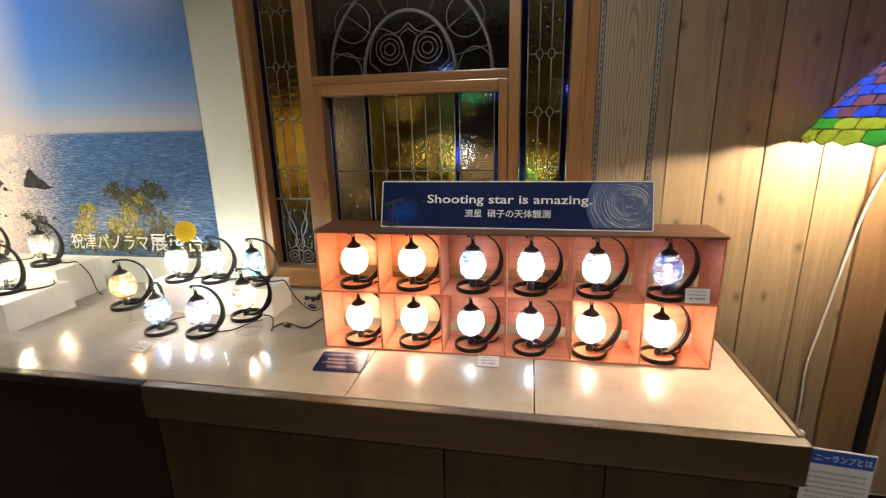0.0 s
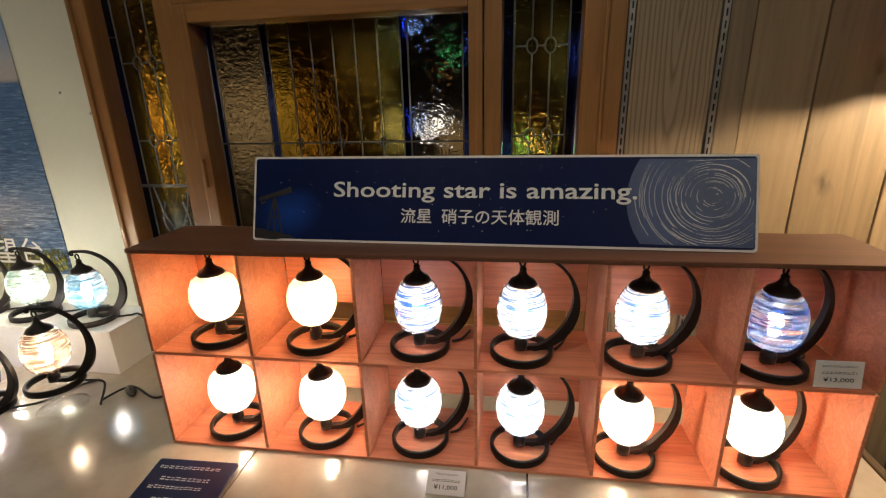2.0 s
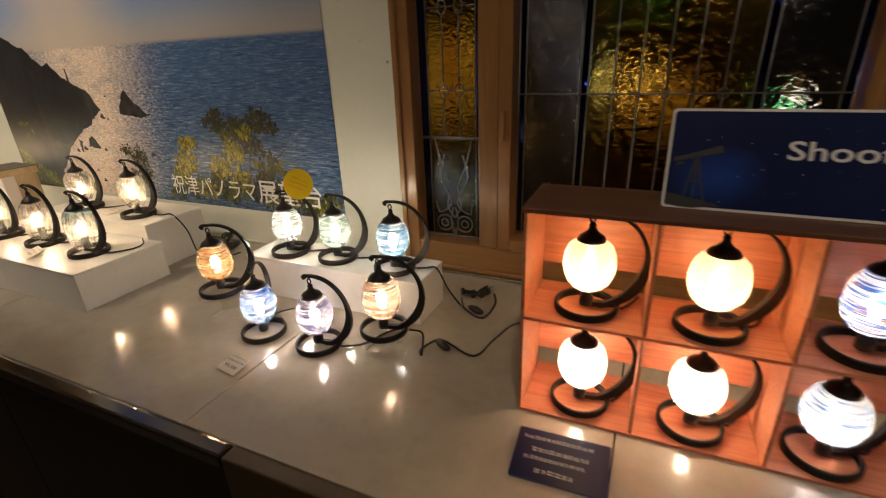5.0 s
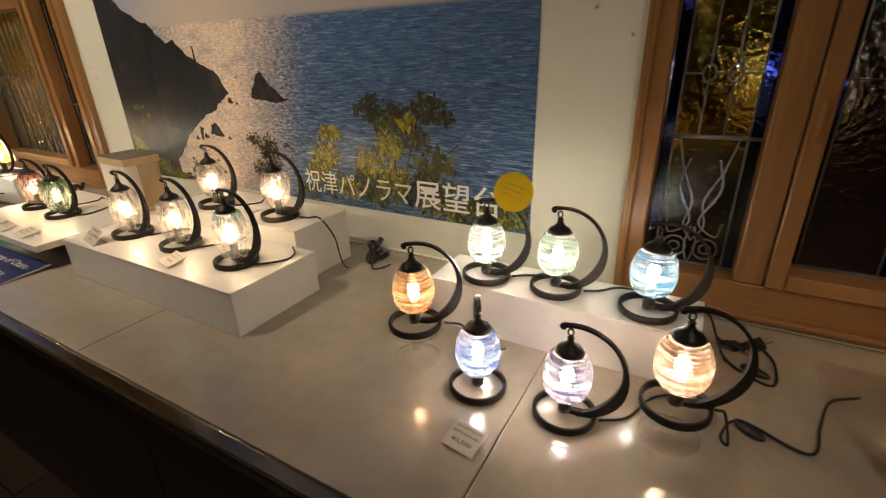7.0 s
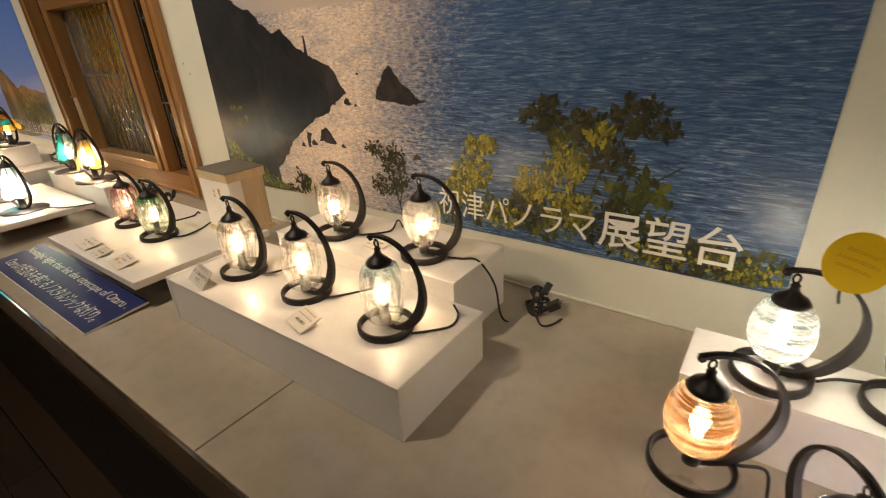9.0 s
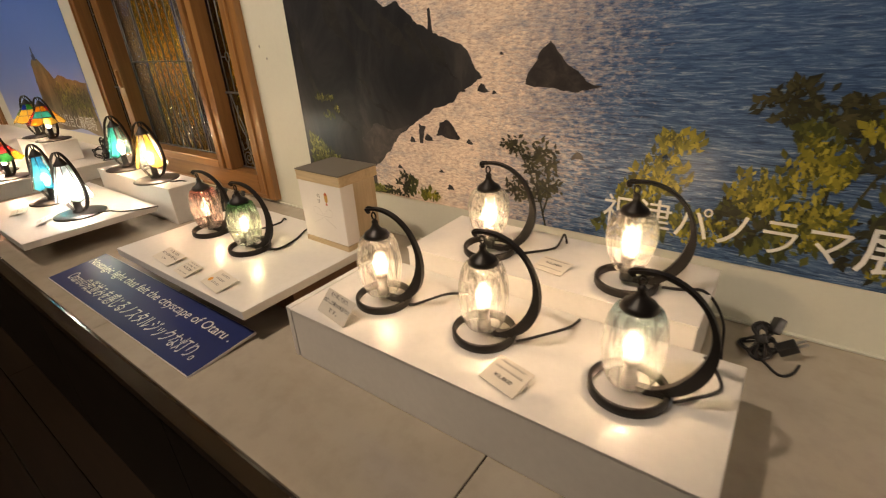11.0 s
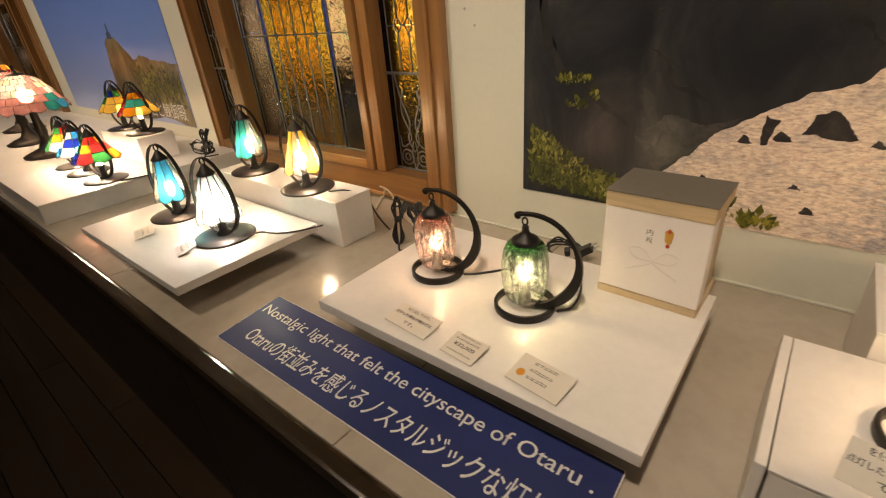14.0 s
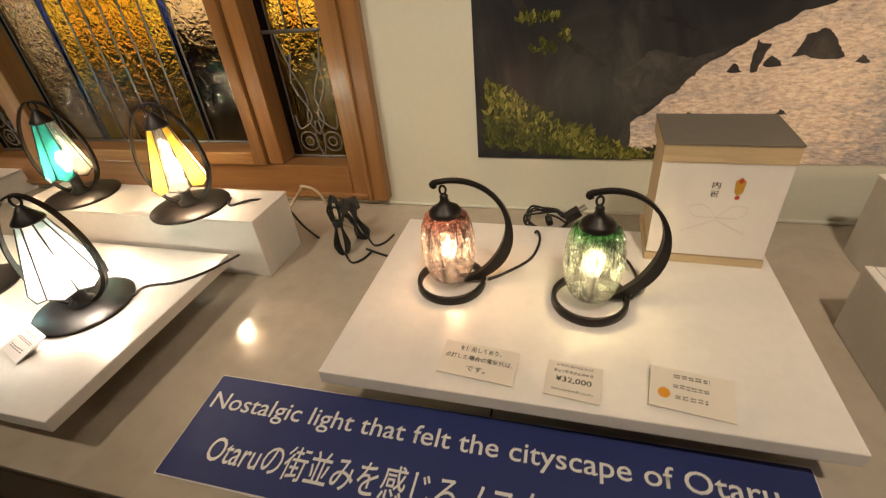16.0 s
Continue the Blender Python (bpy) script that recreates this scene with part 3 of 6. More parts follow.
def rugged(points, levels=4, rough=0.16, seed=1, closed=True):
    """An outline broken up like rock between a few corners."""
    rnd = random.Random(seed)
    pts = [Vector((x, z)) for x, z in points]
    for _ in range(levels):
        nxt = []
        for i, p in enumerate(pts):
            nxt.append(p)
            if i + 1 == len(pts) and not closed:
                break
            q = pts[(i + 1) % len(pts)]
            d = q - p
            nxt.append((p + q) / 2 + Vector((-d.y, d.x)) * rnd.uniform(-rough, rough))
        pts = nxt
    return [(p.x, p.y) for p in pts]


# ---- structure ----
def structure(name, bm, material, label, category, smooth=False):
    return tagged(part(name, bm, material, None, label, smooth), label, category, "", "structure")


X0, X1, Y0, CEIL = -12.0, 3.0, -3.2, 2.75
structure("floor", box(X0, X1, Y0, WALL + 4.2, -0.12, -0.012), M["edge"], "dark sub-floor under worn wooden boards", "floor")
structure("ceiling", box(X0, X1, Y0, WALL + 4.2, CEIL, CEIL + 0.12), M["ceiling"], "plain beige painted ceiling of the shop", "ceiling")
structure("wall_south", box(X0, X1, Y0 - 0.12, Y0, 0, CEIL), M["rear"], "plain brown wall across the aisle", "wall")
structure("wall_east", box(X1, X1 + 0.12, Y0, WALL + 4.2, 0, CEIL), M["rear"], "plain brown end wall of the shop", "wall")
structure("wall_west", box(X0 - 0.12, X0, Y0, WALL + 4.2, 0, CEIL), M["rear"], "plain brown far end wall of the shop", "wall")

WIN_W, PERIOD, WIN_R = 1.445, 3.852, 0.26      # window width, spacing of the bays, right edge of the first window
WIN_B, WIN_T = 0.832, 2.50
wall = bmesh.new()
edges = []
for k in range(3):
    r = WIN_R - k * PERIOD
    edges += [(r - WIN_W + 0.03, r - 0.03)]
x = X1
for a, b in edges:
    box(b, x, WALL, WALL + 0.14, 0, CEIL, bm=wall)
    box(a, b, WALL, WALL + 0.14, 0, WIN_B + 0.03, bm=wall)
    box(a, b, WALL, WALL + 0.14, WIN_T - 0.03, CEIL, bm=wall)
    x = a
box(X0, x, WALL, WALL + 0.14, 0, CEIL, bm=wall)
structure("wall_north", wall, M["wall"], "pale green-white painted wall with tall window openings", "wall")
structure("wall_beyond", box(X0, X1, WALL + 4.2, WALL + 4.3, 0, CEIL), M["panel"], "dim wall of the room behind the stained glass", "wall")

# counter: carcass, front band, front panels, edge trim, white sheets
CL, CR = -10.5, 0.685
structure("counter_carcass", box(CL, CR - 0.02, FRONT + 0.035, WALL - 0.002, 0.0, 0.79), M["counter"], "dark brown wooden carcass of the long display counter", "counter")
front = thing("counter_front", Matrix.Translation((0, 0, 0)), "dark brown wooden front of the long counter with upright panels", "counter front", kind="structure")
xs = [CR, 0.243, -0.195, -1.125]
while xs[-1] > CL:
    xs.append(xs[-1] - 0.93)
for a, b in zip(xs[1:], xs):
    part("front_panel", box(a + 0.002, b - 0.002, FRONT + 0.018, FRONT + 0.034, 0.06, 0.69, 0.002), M["panel" if a > -1.2 else "counter"], front)
part("front_band", box(-1.122, CR + 0.004, FRONT - 0.022, FRONT + 0.0122, 0.702, 0.8135, 0.003), M["band"], front, "worn lighter brown band")
part("front_band", box(CL, -1.126, FRONT + 0.004, FRONT + 0.034, 0.694, 0.785, 0.003), M["counter"], front)
part("end_panel", box(CR - 0.018, CR - 0.002, FRONT + 0.036, WALL - 0.004, 0.06, 0.79, 0.002), M["counter"], front)
part("plinth", box(CL, CR - 0.03, FRONT + 0.05, FRONT + 0.07, 0, 0.058), M["edge"], front)
part("edge_trim", box(CL, -1.1235, FRONT - 0.024, FRONT + 0.012, 0.786, 0.8160, 0.007), M["edge"], front, "dark varnished edge strip")
part("end_trim", box(CR - 0.012, CR + 0.006, FRONT + 0.013, WALL - 0.004, 0.796, 0.8160, 0.004), M["band"], front)

top = thing("counter_top", Matrix.Translation((0, 0, 0)), "glossy scuffed white laminate sheets on the long display counter", "counter top", kind="structure")
joints = [CR - 0.013, 0.053, -0.478, -1.262, -2.232, -3.223, -4.20, -5.18, -6.15, -7.12, -8.10, -9.07, CL]
for b, a in zip(joints, joints[1:]):
    part("sheet", box(a + 0.0014, b - 0.0014, FRONT + 0.013, WALL - 0.002, 0.793, TOP, 0.0012), M["laminate"], top)
# dark bed that shows in the gaps between the sheets
part("joint_bed", box(CL, CR - 0.02, FRONT + 0.03, WALL - 0.006, 0.7905, 0.8115), M["edge"], top, "dark bed under the sheet joints")
structure("wall_skirting", box(-10.4, 0.20, WALL - 0.010, WALL - 0.0005, TOP + 0.001, TOP + 0.006, 0.002), M["wall"], "thin pale bead where the counter meets the wall", "trim")

# timber end of the wall: planks, grained board, slotted strips, post
cladding = thing("timber_cladding", Matrix.Translation((0, 0, 0)), "knotty brown pine planks standing upright on the end of the wall", "wall cladding", kind="structure")
px = [0.530, 0.678, 0.862, 1.050, 1.220, 1.395, 1.565, 1.745, 1.925, 2.105, 2.285, 2.465, 2.645, 2.825, 2.99]
for a, b in zip(px, px[1:]):
    part("plank", box(a + 0.002, b - 0.002, WALL - 0.016, WALL - 0.001, 0.02, CEIL - 0.01, 0.0022), M["plank"], cladding)
part("wide_board", box(0.279, 0.458, WALL - 0.022, WALL - 0.001, TOP + 0.003, CEIL - 0.01, 0.003), M["wide"], cladding, "board with bold cathedral grain")
part("side_board", box(0.476, 0.528, WALL - 0.026, WALL - 0.001, TOP + 0.003, CEIL - 0.01, 0.003), M["board"], cladding)
for xa in (0.262, 0.460):
    strip = thing("slotted_strip", Matrix.Translation((xa, WALL - 0.014, TOP + 0.004)), "slotted steel shelf upright screwed to the timber wall", "shelf upright", "slotted shelf uprights", "structure")
    part("channel", box(0, 0.014, -0.012, 0.0135, 0, 1.86, 0.001), M["steel"], strip)
    slots = bmesh.new()
    for k in range(74):
        box(0.0052, 0.0088, -0.0126, -0.0118, 0.012 + 0.025 * k, 0.028 + 0.025 * k, bm=slots)
    tagged(part("slot_row", slots, M["slot"], strip), kind="stuff")
structure("timber_post", box(1.205, 1.415, WALL - 0.040, WALL - 0.017, 0, CEIL - 0.01, 0.006), M["post"], "rough reddish brown timber post against the plank wall", "post")


# ---- windows ----
def lead_line(bm, pts, r=0.0026):
    tube([(x, 0, z) for x, z in pts], r, 6, bm, 0.8)


def arc(cx, cz, rx, rz, a0, a1, n=16):
    return [(cx + rx * math.cos(radians(a0 + (a1 - a0) * i / n)), cz + rz * math.sin(radians(a0 + (a1 - a0) * i / n))) for i in range(n + 1)]


def stained_window(name, m):
    """Oak frame with a side light each side, a casement below and an arched light above; local origin at the lower left corner."""
    w, h = WIN_W, WIN_T - WIN_B
    win = thing(name, m, "tall oak-framed stained-glass window with amber and blue leaded panes", "window", kind="structure")
    f0, f1 = -0.028, 0.10
    st = lambda a, b, z0, z1, y0=f0, y1=f1: part("stile", box(a, b, y0, y1, z0, z1, 0.004), M["frame"], win)
    rl = lambda a, b, z0, z1, y0=f0, y1=f1: part("rail", box(a, b, y0, y1, z0, z1, 0.004), M["frame_x"], win)
    st(0, 0.057, 0, h), st(w - 0.094, w, 0, h)
    rl(0.058, w - 0.095, 0, 0.096), rl(0.058, w - 0.095, h - 0.08, h)
    st(0.259, 0.317, 0.097, h - 0.081), st(w - 0.324, w - 0.281, 0.097, h - 0.081)
    rl(0.318, w - 0.325, 0.890, 0.925)
    # moulded lips on the frame
    for a, b in ((0.012, 0.022), (w - 0.050, w - 0.040)):
        part("moulding", box(a, b, f0 - 0.008, f0 + 0.002, 0.004, h - 0.004, 0.003), M["frame"], win)
    part("moulding", box(0.023, w - 0.051, f0 - 0.008, f0 + 0.002, 0.010, 0.020, 0.003), M["frame_x"], win)
    # casement
    ca, cb, c0, c1 = 0.318, w - 0.325, 0.098, 0.889
    cy0, cy1 = f0 - 0.010, 0.055
    for a, b in ((ca + 0.002, ca + 0.038), (cb - 0.036, cb - 0.002)):
        part("casement_stile", box(a, b, cy0, cy1, c0, c1, 0.004), M["frame"], win)
    part("casement_rail", box(ca + 0.039, cb - 0.037, cy0, cy1, c0, c0 + 0.036, 0.004), M["frame_x"], win)
    part("casement_rail", box(ca + 0.039, cb - 0.037, cy0, cy1, c1 - 0.044, c1, 0.004), M["frame_x"], win)
    gy = 0.030

    def pane(a, b, z0, z1, mat):
        ob = part("pane", box(a + 0.0008, b - 0.0008, gy, gy + 0.004, z0 + 0.0008, z1 - 0.0008), mat, win)
        return ob

    leads = bmesh.new()
    def lead(*pts):
        lead_line(leads, pts)

    # side lights
    for a, b in ((0.058, 0.258), (w - 0.280, w - 0.095)):
        z0, z1, zm = 0.097, h - 0.081, 0.411
        e = 0.026
        for zz0, zz1 in ((z0, zm), (zm, zm + 0.42), (zm + 0.42, z1)):
            pane(a, a + e, zz0, zz1, M["bluepane"]), pane(b - e, b, zz0, zz1, M["bluepane"])
        pane(a + e, b - e, z0, zm, M["olive"])
        n, cw = 3, (b - a - 2 * e) / 3
        zs = [zm, zm + 0.135, zm + 0.35, zm + 0.565, zm + 0.78, z1]
        for i in range(n):
            for za, zb in zip(zs, zs[1:]):
                pane(a + e + cw * i, a + e + cw * (i + 1), za, zb, M["amber"] if i == 1 else M["olive"])
        lead((a + e, z0), (a + e, z1)), lead((b - e, z0), (b - e, z1))
        lead_line(leads, [(a, zm), (b, zm)], 0.005)
        mid = (a + b) / 2
        for i in (1, 2):
            xx = a + e + cw * i
            zprev = zm
            for zc in zs[1:-1]:
                lead((xx, zprev), (xx, zc - 0.018))
                lead(*[(xx + 0.013 * math.cos(t), zc + 0.018 * math.sin(t)) for t in [2 * math.pi * q / 12 for q in range(13)]])
                zprev = zc + 0.018
            lead((xx, zprev), (xx, z1))
        for zc in zs[1:-1]:
            lead((a + e, zc), (a + e + cw - 0.013, zc)), lead((a + e + cw + 0.013, zc), (b - e - cw - 0.013, zc)), lead((b - e - cw + 0.013, zc), (b - e, zc))
        # tulip ornament below the bar
        for s in (-1, 1):
            lead(*[(p.x, p.z) for p in smooth_line([(mid + s * 0.060, 0, zm), (mid + s * 0.040, 0, zm - 0.08), (mid + s * 0.012, 0, zm - 0.15), (mid + s * 0.022, 0, zm - 0.21), (mid, 0, zm - 0.25)], 6)])
            lead(*[(p.x, p.z) for p in smooth_line([(mid + s * 0.030, 0, zm - 0.05), (mid + s * 0.044, 0, zm - 0.12), (mid + s * 0.010, 0, zm - 0.20), (mid + s * 0.050, 0, zm - 0.235), (mid + s * 0.060, 0, zm - 0.20)], 6)])
            lead(*arc(mid + s * 0.034, z0 + 0.045, 0.026, 0.026, 0, 360))
            lead(*arc(mid + s * 0.034, z0 + 0.045, 0.012, 0.012, 0, 360, 10))
            lead(*[(p.x, p.z) for p in smooth_line([(mid, 0, z0), (mid + s * 0.012, 0, z0 + 0.05), (mid + s * 0.004, 0, z0 + 0.10)], 5)])
        lead_line(leads, [(a, z0 + 0.004), (b, z0 + 0.004)], 0.004)
    # casement lights
    a, b, z0, z1 = ca + 0.039, cb - 0.037, c0 + 0.036, c1 - 0.044
    zm = z0 + 0.40
    cuts = [a, a + 0.018, a + 0.160, a + 0.180, b - 0.182, b - 0.162, b - 0.020, b]
    mats = ["bluepane", "hammer", "bluepane", None, "bluepane", "smoke", "bluepane"]
    for p, q, k in zip(cuts, cuts[1:], mats):
        for zz0, zz1 in ((z0, zm), (zm, z1)):
            if k:
                pane(p, q, zz0, zz1, M[k])
            else:
                n = 6
                for i in range(n):
                    pane(p + (q - p) * i / n, p + (q - p) * (i + 1) / n, zz0, zz1, M["amber"] if i not in (0, 5) else M["olive"])
                for i in range(1, n):
                    xx = p + (q - p) * i / n
                    lead((xx, zz0), (xx, zz1))
                    if i in (1, 3, 5):
                        lead(*[(xx + 0.010 * math.cos(t), zm + 0.012 * math.sin(t)) for t in [2 * math.pi * v / 10 for v in range(11)]])
        lead((p, z0), (p, z1))
    lead((a, zm), (b, zm))
    lead_line(leads, [(a, z0 + 0.003), (b, z0 + 0.003)], 0.004)
    # arched light above
    a, b, z0, z1 = 0.318, w - 0.325, 0.926, h - 0.081
    pane(a, b, z0, z1, M["smoke"])
    cx = (a + b) / 2
    for rx, rz, r in ((0.335, 0.36, 0.008), (0.190, 0.235, 0.009)):
        lead_line(leads, arc(cx, z0, rx, rz, 0, 180, 28), r)
    for ang in range(15, 180, 25):
        c, s = math.cos(radians(ang)), math.sin(radians(ang))
        lead((cx + 0.190 * c, z0 + 0.235 * s), (cx + 0.335 * c, z0 + 0.36 * s))
    for s in (-1, 1):
        for r in (0.058, 0.040, 0.022):
            lead(*arc(cx + s * 0.078, z0 + 0.095, r, r, 0, 360, 18))
        lead(*[(p.x, p.z) for p in smooth_line([(cx, 0, z0 + 0.19), (cx + s * 0.05, 0, z0 + 0.155), (cx + s * 0.125, 0, z0 + 0.17), (cx + s * 0.165, 0, z0 + 0.06), (cx + s * 0.12, 0, z0 + 0.01)], 6)])
        lead(*[(p.x, p.z) for p in smooth_line([(cx, 0, z0), (cx + s * 0.02, 0, z0 + 0.09), (cx + s * 0.035, 0, z0 + 0.14), (cx, 0, z0 + 0.17)], 6)])
        lead(*arc(cx + s * 0.27, z0 + 0.0, 0.07, 0.09, 0, 180, 14))
        lead(*arc(cx + s * 0.23, z0 + 0.20, 0.075, 0.075, 0, 360, 18))
    part("lead_came", leads, M["lead"], win, "grey lead lines", True, Matrix.Translation((0, gy - 0.001, 0)))
    # casement latch
    latch = box(ca + 0.012, ca + 0.022, cy0 - 0.012, cy0 + 0.001, 0.42, 0.50, 0.003)
    part("latch", latch, M["frame"], win)
    return win


first = stained_window("window_1", Matrix.Translation((WIN_R - WIN_W, WALL, WIN_B)))
for k in (1, 2):
    w = copy_thing(first, Matrix.Translation((WIN_R - WIN_W - PERIOD * k, WALL, WIN_B)))
    w.name = "window_%d" % (k + 1)

# globes and glowing panels added behind the stained glass for its sparkle and glow
rnd = random.Random(5)
GLOW = {k: glow("far_light_" + k, c, s) for k, c, s in (("amber", (1.0, 0.55, 0.16), 1.1), ("white", (1.0, 0.93, 0.82), 9.0), ("blue", (0.25, 0.45, 1.0), 9.0), ("green", (0.15, 1.0, 0.35), 3.0), ("wide", (1.0, 0.62, 0.24), 0.30), ("bright", (1.0, 0.66, 0.28), 2.9), ("orange", (1.0, 0.38, 0.06), 14.0), ("azure", (0.25, 0.5, 1.0), 16.0), ("emerald", (0.10, 1.0, 0.30), 10.0))}
def sparkle_globe(x, y, z, r, key):
    t = thing("far_pendant_lamp", Matrix.Translation((x, y, z)), "small glowing globe on a cord, added behind the stained glass for sparkle", "pendant lamp", "lamps behind the glass")
    b = bmesh.new()
    bmesh.ops.create_icosphere(b, subdivisions=2, radius=r)
    part("globe", b, GLOW[key], t, "", True)
    part("cord", tube([(0, 0, r), (0, 0, CEIL - z)], 0.004, 6), M["cord"], t)
for k in range(3):
    xc = WIN_R - WIN_W / 2 - PERIOD * k
    for dx, y, z, r, key in ((-0.75, 3.3, 1.05, 0.04, "amber"), (-0.2, 3.9, 1.25, 0.025, "white"), (0.35, 3.2, 0.95, 0.05, "amber"), (0.9, 3.7, 1.55, 0.03, "blue"), (-1.3, 3.9, 1.5, 0.05, "amber"), (0.1, 4.6, 1.9, 0.03, "white"), (1.5, 4.2, 1.2, 0.07, "amber")):
        sparkle_globe(xc + dx + rnd.uniform(-0.1, 0.1), y, z, r, key)
for x, y, z, key in ((-5.6, 4.3, 1.30, "azure"), (-5.25, 4.6, 1.26, "orange"), (-6.15, 4.4, 1.28, "orange"), (-6.7, 4.5, 1.30, "emerald"), (-5.0, 3.9, 1.22, "white"), (1.05, 3.7, 1.50, "azure"), (1.45, 3.8, 1.62, "azure"), (1.75, 4.3, 1.55, "white")):
    sparkle_globe(x, y, z, 0.05, key)
for x, y, z, key in [(rnd.uniform(-1.3, 1.0), rnd.uniform(3.2, 5.6), rnd.choice((1.22, 1.30, 1.75, 1.85, 1.95)), rnd.choice(("white", "white", "white", "amber", "blue", "green"))) for k in range(16)]:
    sparkle_globe(x, y, z, 0.026, key)
for x, y, z, key in [(rnd.uniform(-6.4, -4.2), rnd.uniform(3.0, 5.4), rnd.choice((1.25, 1.55, 1.72, 1.80, 1.90)), rnd.choice(("white", "white", "amber", "orange", "azure"))) for k in range(16)]:
    sparkle_globe(x, y, z, 0.020, key)
for x, y, z, key in [(rnd.uniform(-11.2, -6.2), rnd.uniform(3.0, 5.5), rnd.choice((1.28, 1.34, 1.95, 2.15, 2.25, 2.35)), rnd.choice(("white", "white", "orange", "azure", "amber"))) for k in range(22)]:
    sparkle_globe(x, y, z, 0.026, key)
# invented cabinets: their glowing panels give the panes a warm light from behind
for k, xc in enumerate((-0.46, -2.95, -5.30, -7.05, -8.80, -10.55)):
    t = thing("lit_showcase", Matrix.Translation((xc - 0.1, WALL + 3.9, 0)), "added cabinet with a glowing panel that lights the stained glass from behind", "showcase", "showcases behind the glass")
    part("cabinet", box(-0.86, 0.86, -0.1, 0.25, 0, 0.78, 0.01), M["counter"], t)
    part("light_panel", box(-0.82 if k else -0.30, 0.82 if k else 0.45, 0.18, 0.22, 0.82, 1.70 if k else 1.20), GLOW["wide" if k < 2 else "bright"], t, "glowing warm back panel")
    part("canopy", box(-0.86, 0.86, -0.1, 0.25, 1.75, 1.85, 0.01), M["counter"], t)
    for sx in (-0.855, 0.835):
        part("side", box(sx, sx + 0.02, -0.08, 0.25, 0.78, 1.75), M["counter"], t)

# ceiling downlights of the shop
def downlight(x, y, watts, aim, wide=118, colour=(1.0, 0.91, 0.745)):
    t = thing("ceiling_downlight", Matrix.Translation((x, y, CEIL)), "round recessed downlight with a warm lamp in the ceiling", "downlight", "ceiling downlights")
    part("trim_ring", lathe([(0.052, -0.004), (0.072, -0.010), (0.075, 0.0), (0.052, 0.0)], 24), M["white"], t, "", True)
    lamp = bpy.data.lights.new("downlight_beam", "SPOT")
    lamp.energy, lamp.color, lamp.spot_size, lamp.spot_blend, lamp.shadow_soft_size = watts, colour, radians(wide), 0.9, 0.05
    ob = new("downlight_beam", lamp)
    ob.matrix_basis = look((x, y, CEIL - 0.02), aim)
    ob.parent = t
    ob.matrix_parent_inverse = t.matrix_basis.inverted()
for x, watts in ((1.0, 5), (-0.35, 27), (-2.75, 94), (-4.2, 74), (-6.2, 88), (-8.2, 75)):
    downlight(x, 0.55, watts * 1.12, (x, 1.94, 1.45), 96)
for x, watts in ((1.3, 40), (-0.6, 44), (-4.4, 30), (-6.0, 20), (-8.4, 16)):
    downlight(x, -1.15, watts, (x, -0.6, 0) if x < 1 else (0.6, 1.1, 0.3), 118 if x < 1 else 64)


# ---- table lamps with a crescent arm ----
CACHE = {}
def cached(name, make, material, parent, label="", smooth=False, m=None):
    if name not in CACHE:
        bm = make()
        me = bpy.data.meshes.new(name)
        bm.to_mesh(me)
        bm.free()
        me.materials.append(material)
        if smooth:
            me.shade_smooth()
        CACHE[name] = me
    return placed(name.split("|")[0], CACHE[name], parent, label, m)


def ring_band():
    bm = lathe([(0.0545, 0.001), (0.060, 0.0), (0.0612, 0.002), (0.0612, 0.0125), (0.060, 0.0145), (0.0545, 0.0135), (0.0535, 0.011), (0.0535, 0.003), (0.0545, 0.001)], 48)
    return bm


def crescent():
    n, inner, outer = 36, [], []
    for i in range(n + 1):
        t = i / n
        a = radians(-82 + 190 * t)
        cx, cz = 0.010, 0.094
        x, z = cx + 0.094 * math.cos(a), cz + 0.086 * math.sin(a)
        wdt = 0.0026 + 0.0085 * math.exp(-((t - 0.27) / 0.22) ** 2)
        nx, nz = math.cos(a), math.sin(a)
        inner.append((x - nx * wdt, z - nz * wdt))
        outer.append((x + nx * wdt * 0.75, z + nz * wdt * 0.75))
    bm = blade(inner, outer, 0, 0.011)
    blade([(-0.010, 0.008), (0.030, 0.0075), (0.062, 0.010)], [(-0.010, 0.0155), (0.030, 0.0165), (0.062, 0.017)], 0, 0.012, bm)
    return bm


def hook_curl():
    bm = tube(smooth_line([(0.004, 0, 0.1797), (-0.012, 0, 0.1800), (-0.0195, 0, 0.1755), (-0.016, 0, 0.1705), (-0.0105, 0, 0.1725)], 6), 0.0026, 8)
    return tube([(0.005 * math.cos(t) - 0.001, 0.0, 0.166 + 0.0065 * math.sin(t)) for t in [2 * math.pi * k / 14 for k in range(15)]], 0.0019, 6, bm)


def cap_cone():
    return lathe([(0.0265, 0.128), (0.0278, 0.131), (0.023, 0.1370), (0.0135, 0.142), (0.0078, 0.148), (0.0062, 0.154), (0.0072, 0.156), (0.0040, 0.160), (0.0002, 0.161)], 28)


def socket_post():
    return lathe([(0.0001, 0.010), (0.013, 0.010), (0.013, 0.024), (0.0105, 0.026), (0.0105, 0.046), (0.012, 0.047), (0.012, 0.052), (0.0001, 0.053)], 20)


def bulb_shape():
    return lathe([(0.0001, 0.052), (0.006, 0.054), (0.0085, 0.064), (0.0125, 0.076), (0.0120, 0.086), (0.0080, 0.095), (0.0001, 0.099)], 14)


def filament():
    return lathe([(0.0001, 0.065), (0.0010, 0.066), (0.0014, 0.069), (0.0014, 0.075), (0.0010, 0.078), (0.0001, 0.079)], 10)


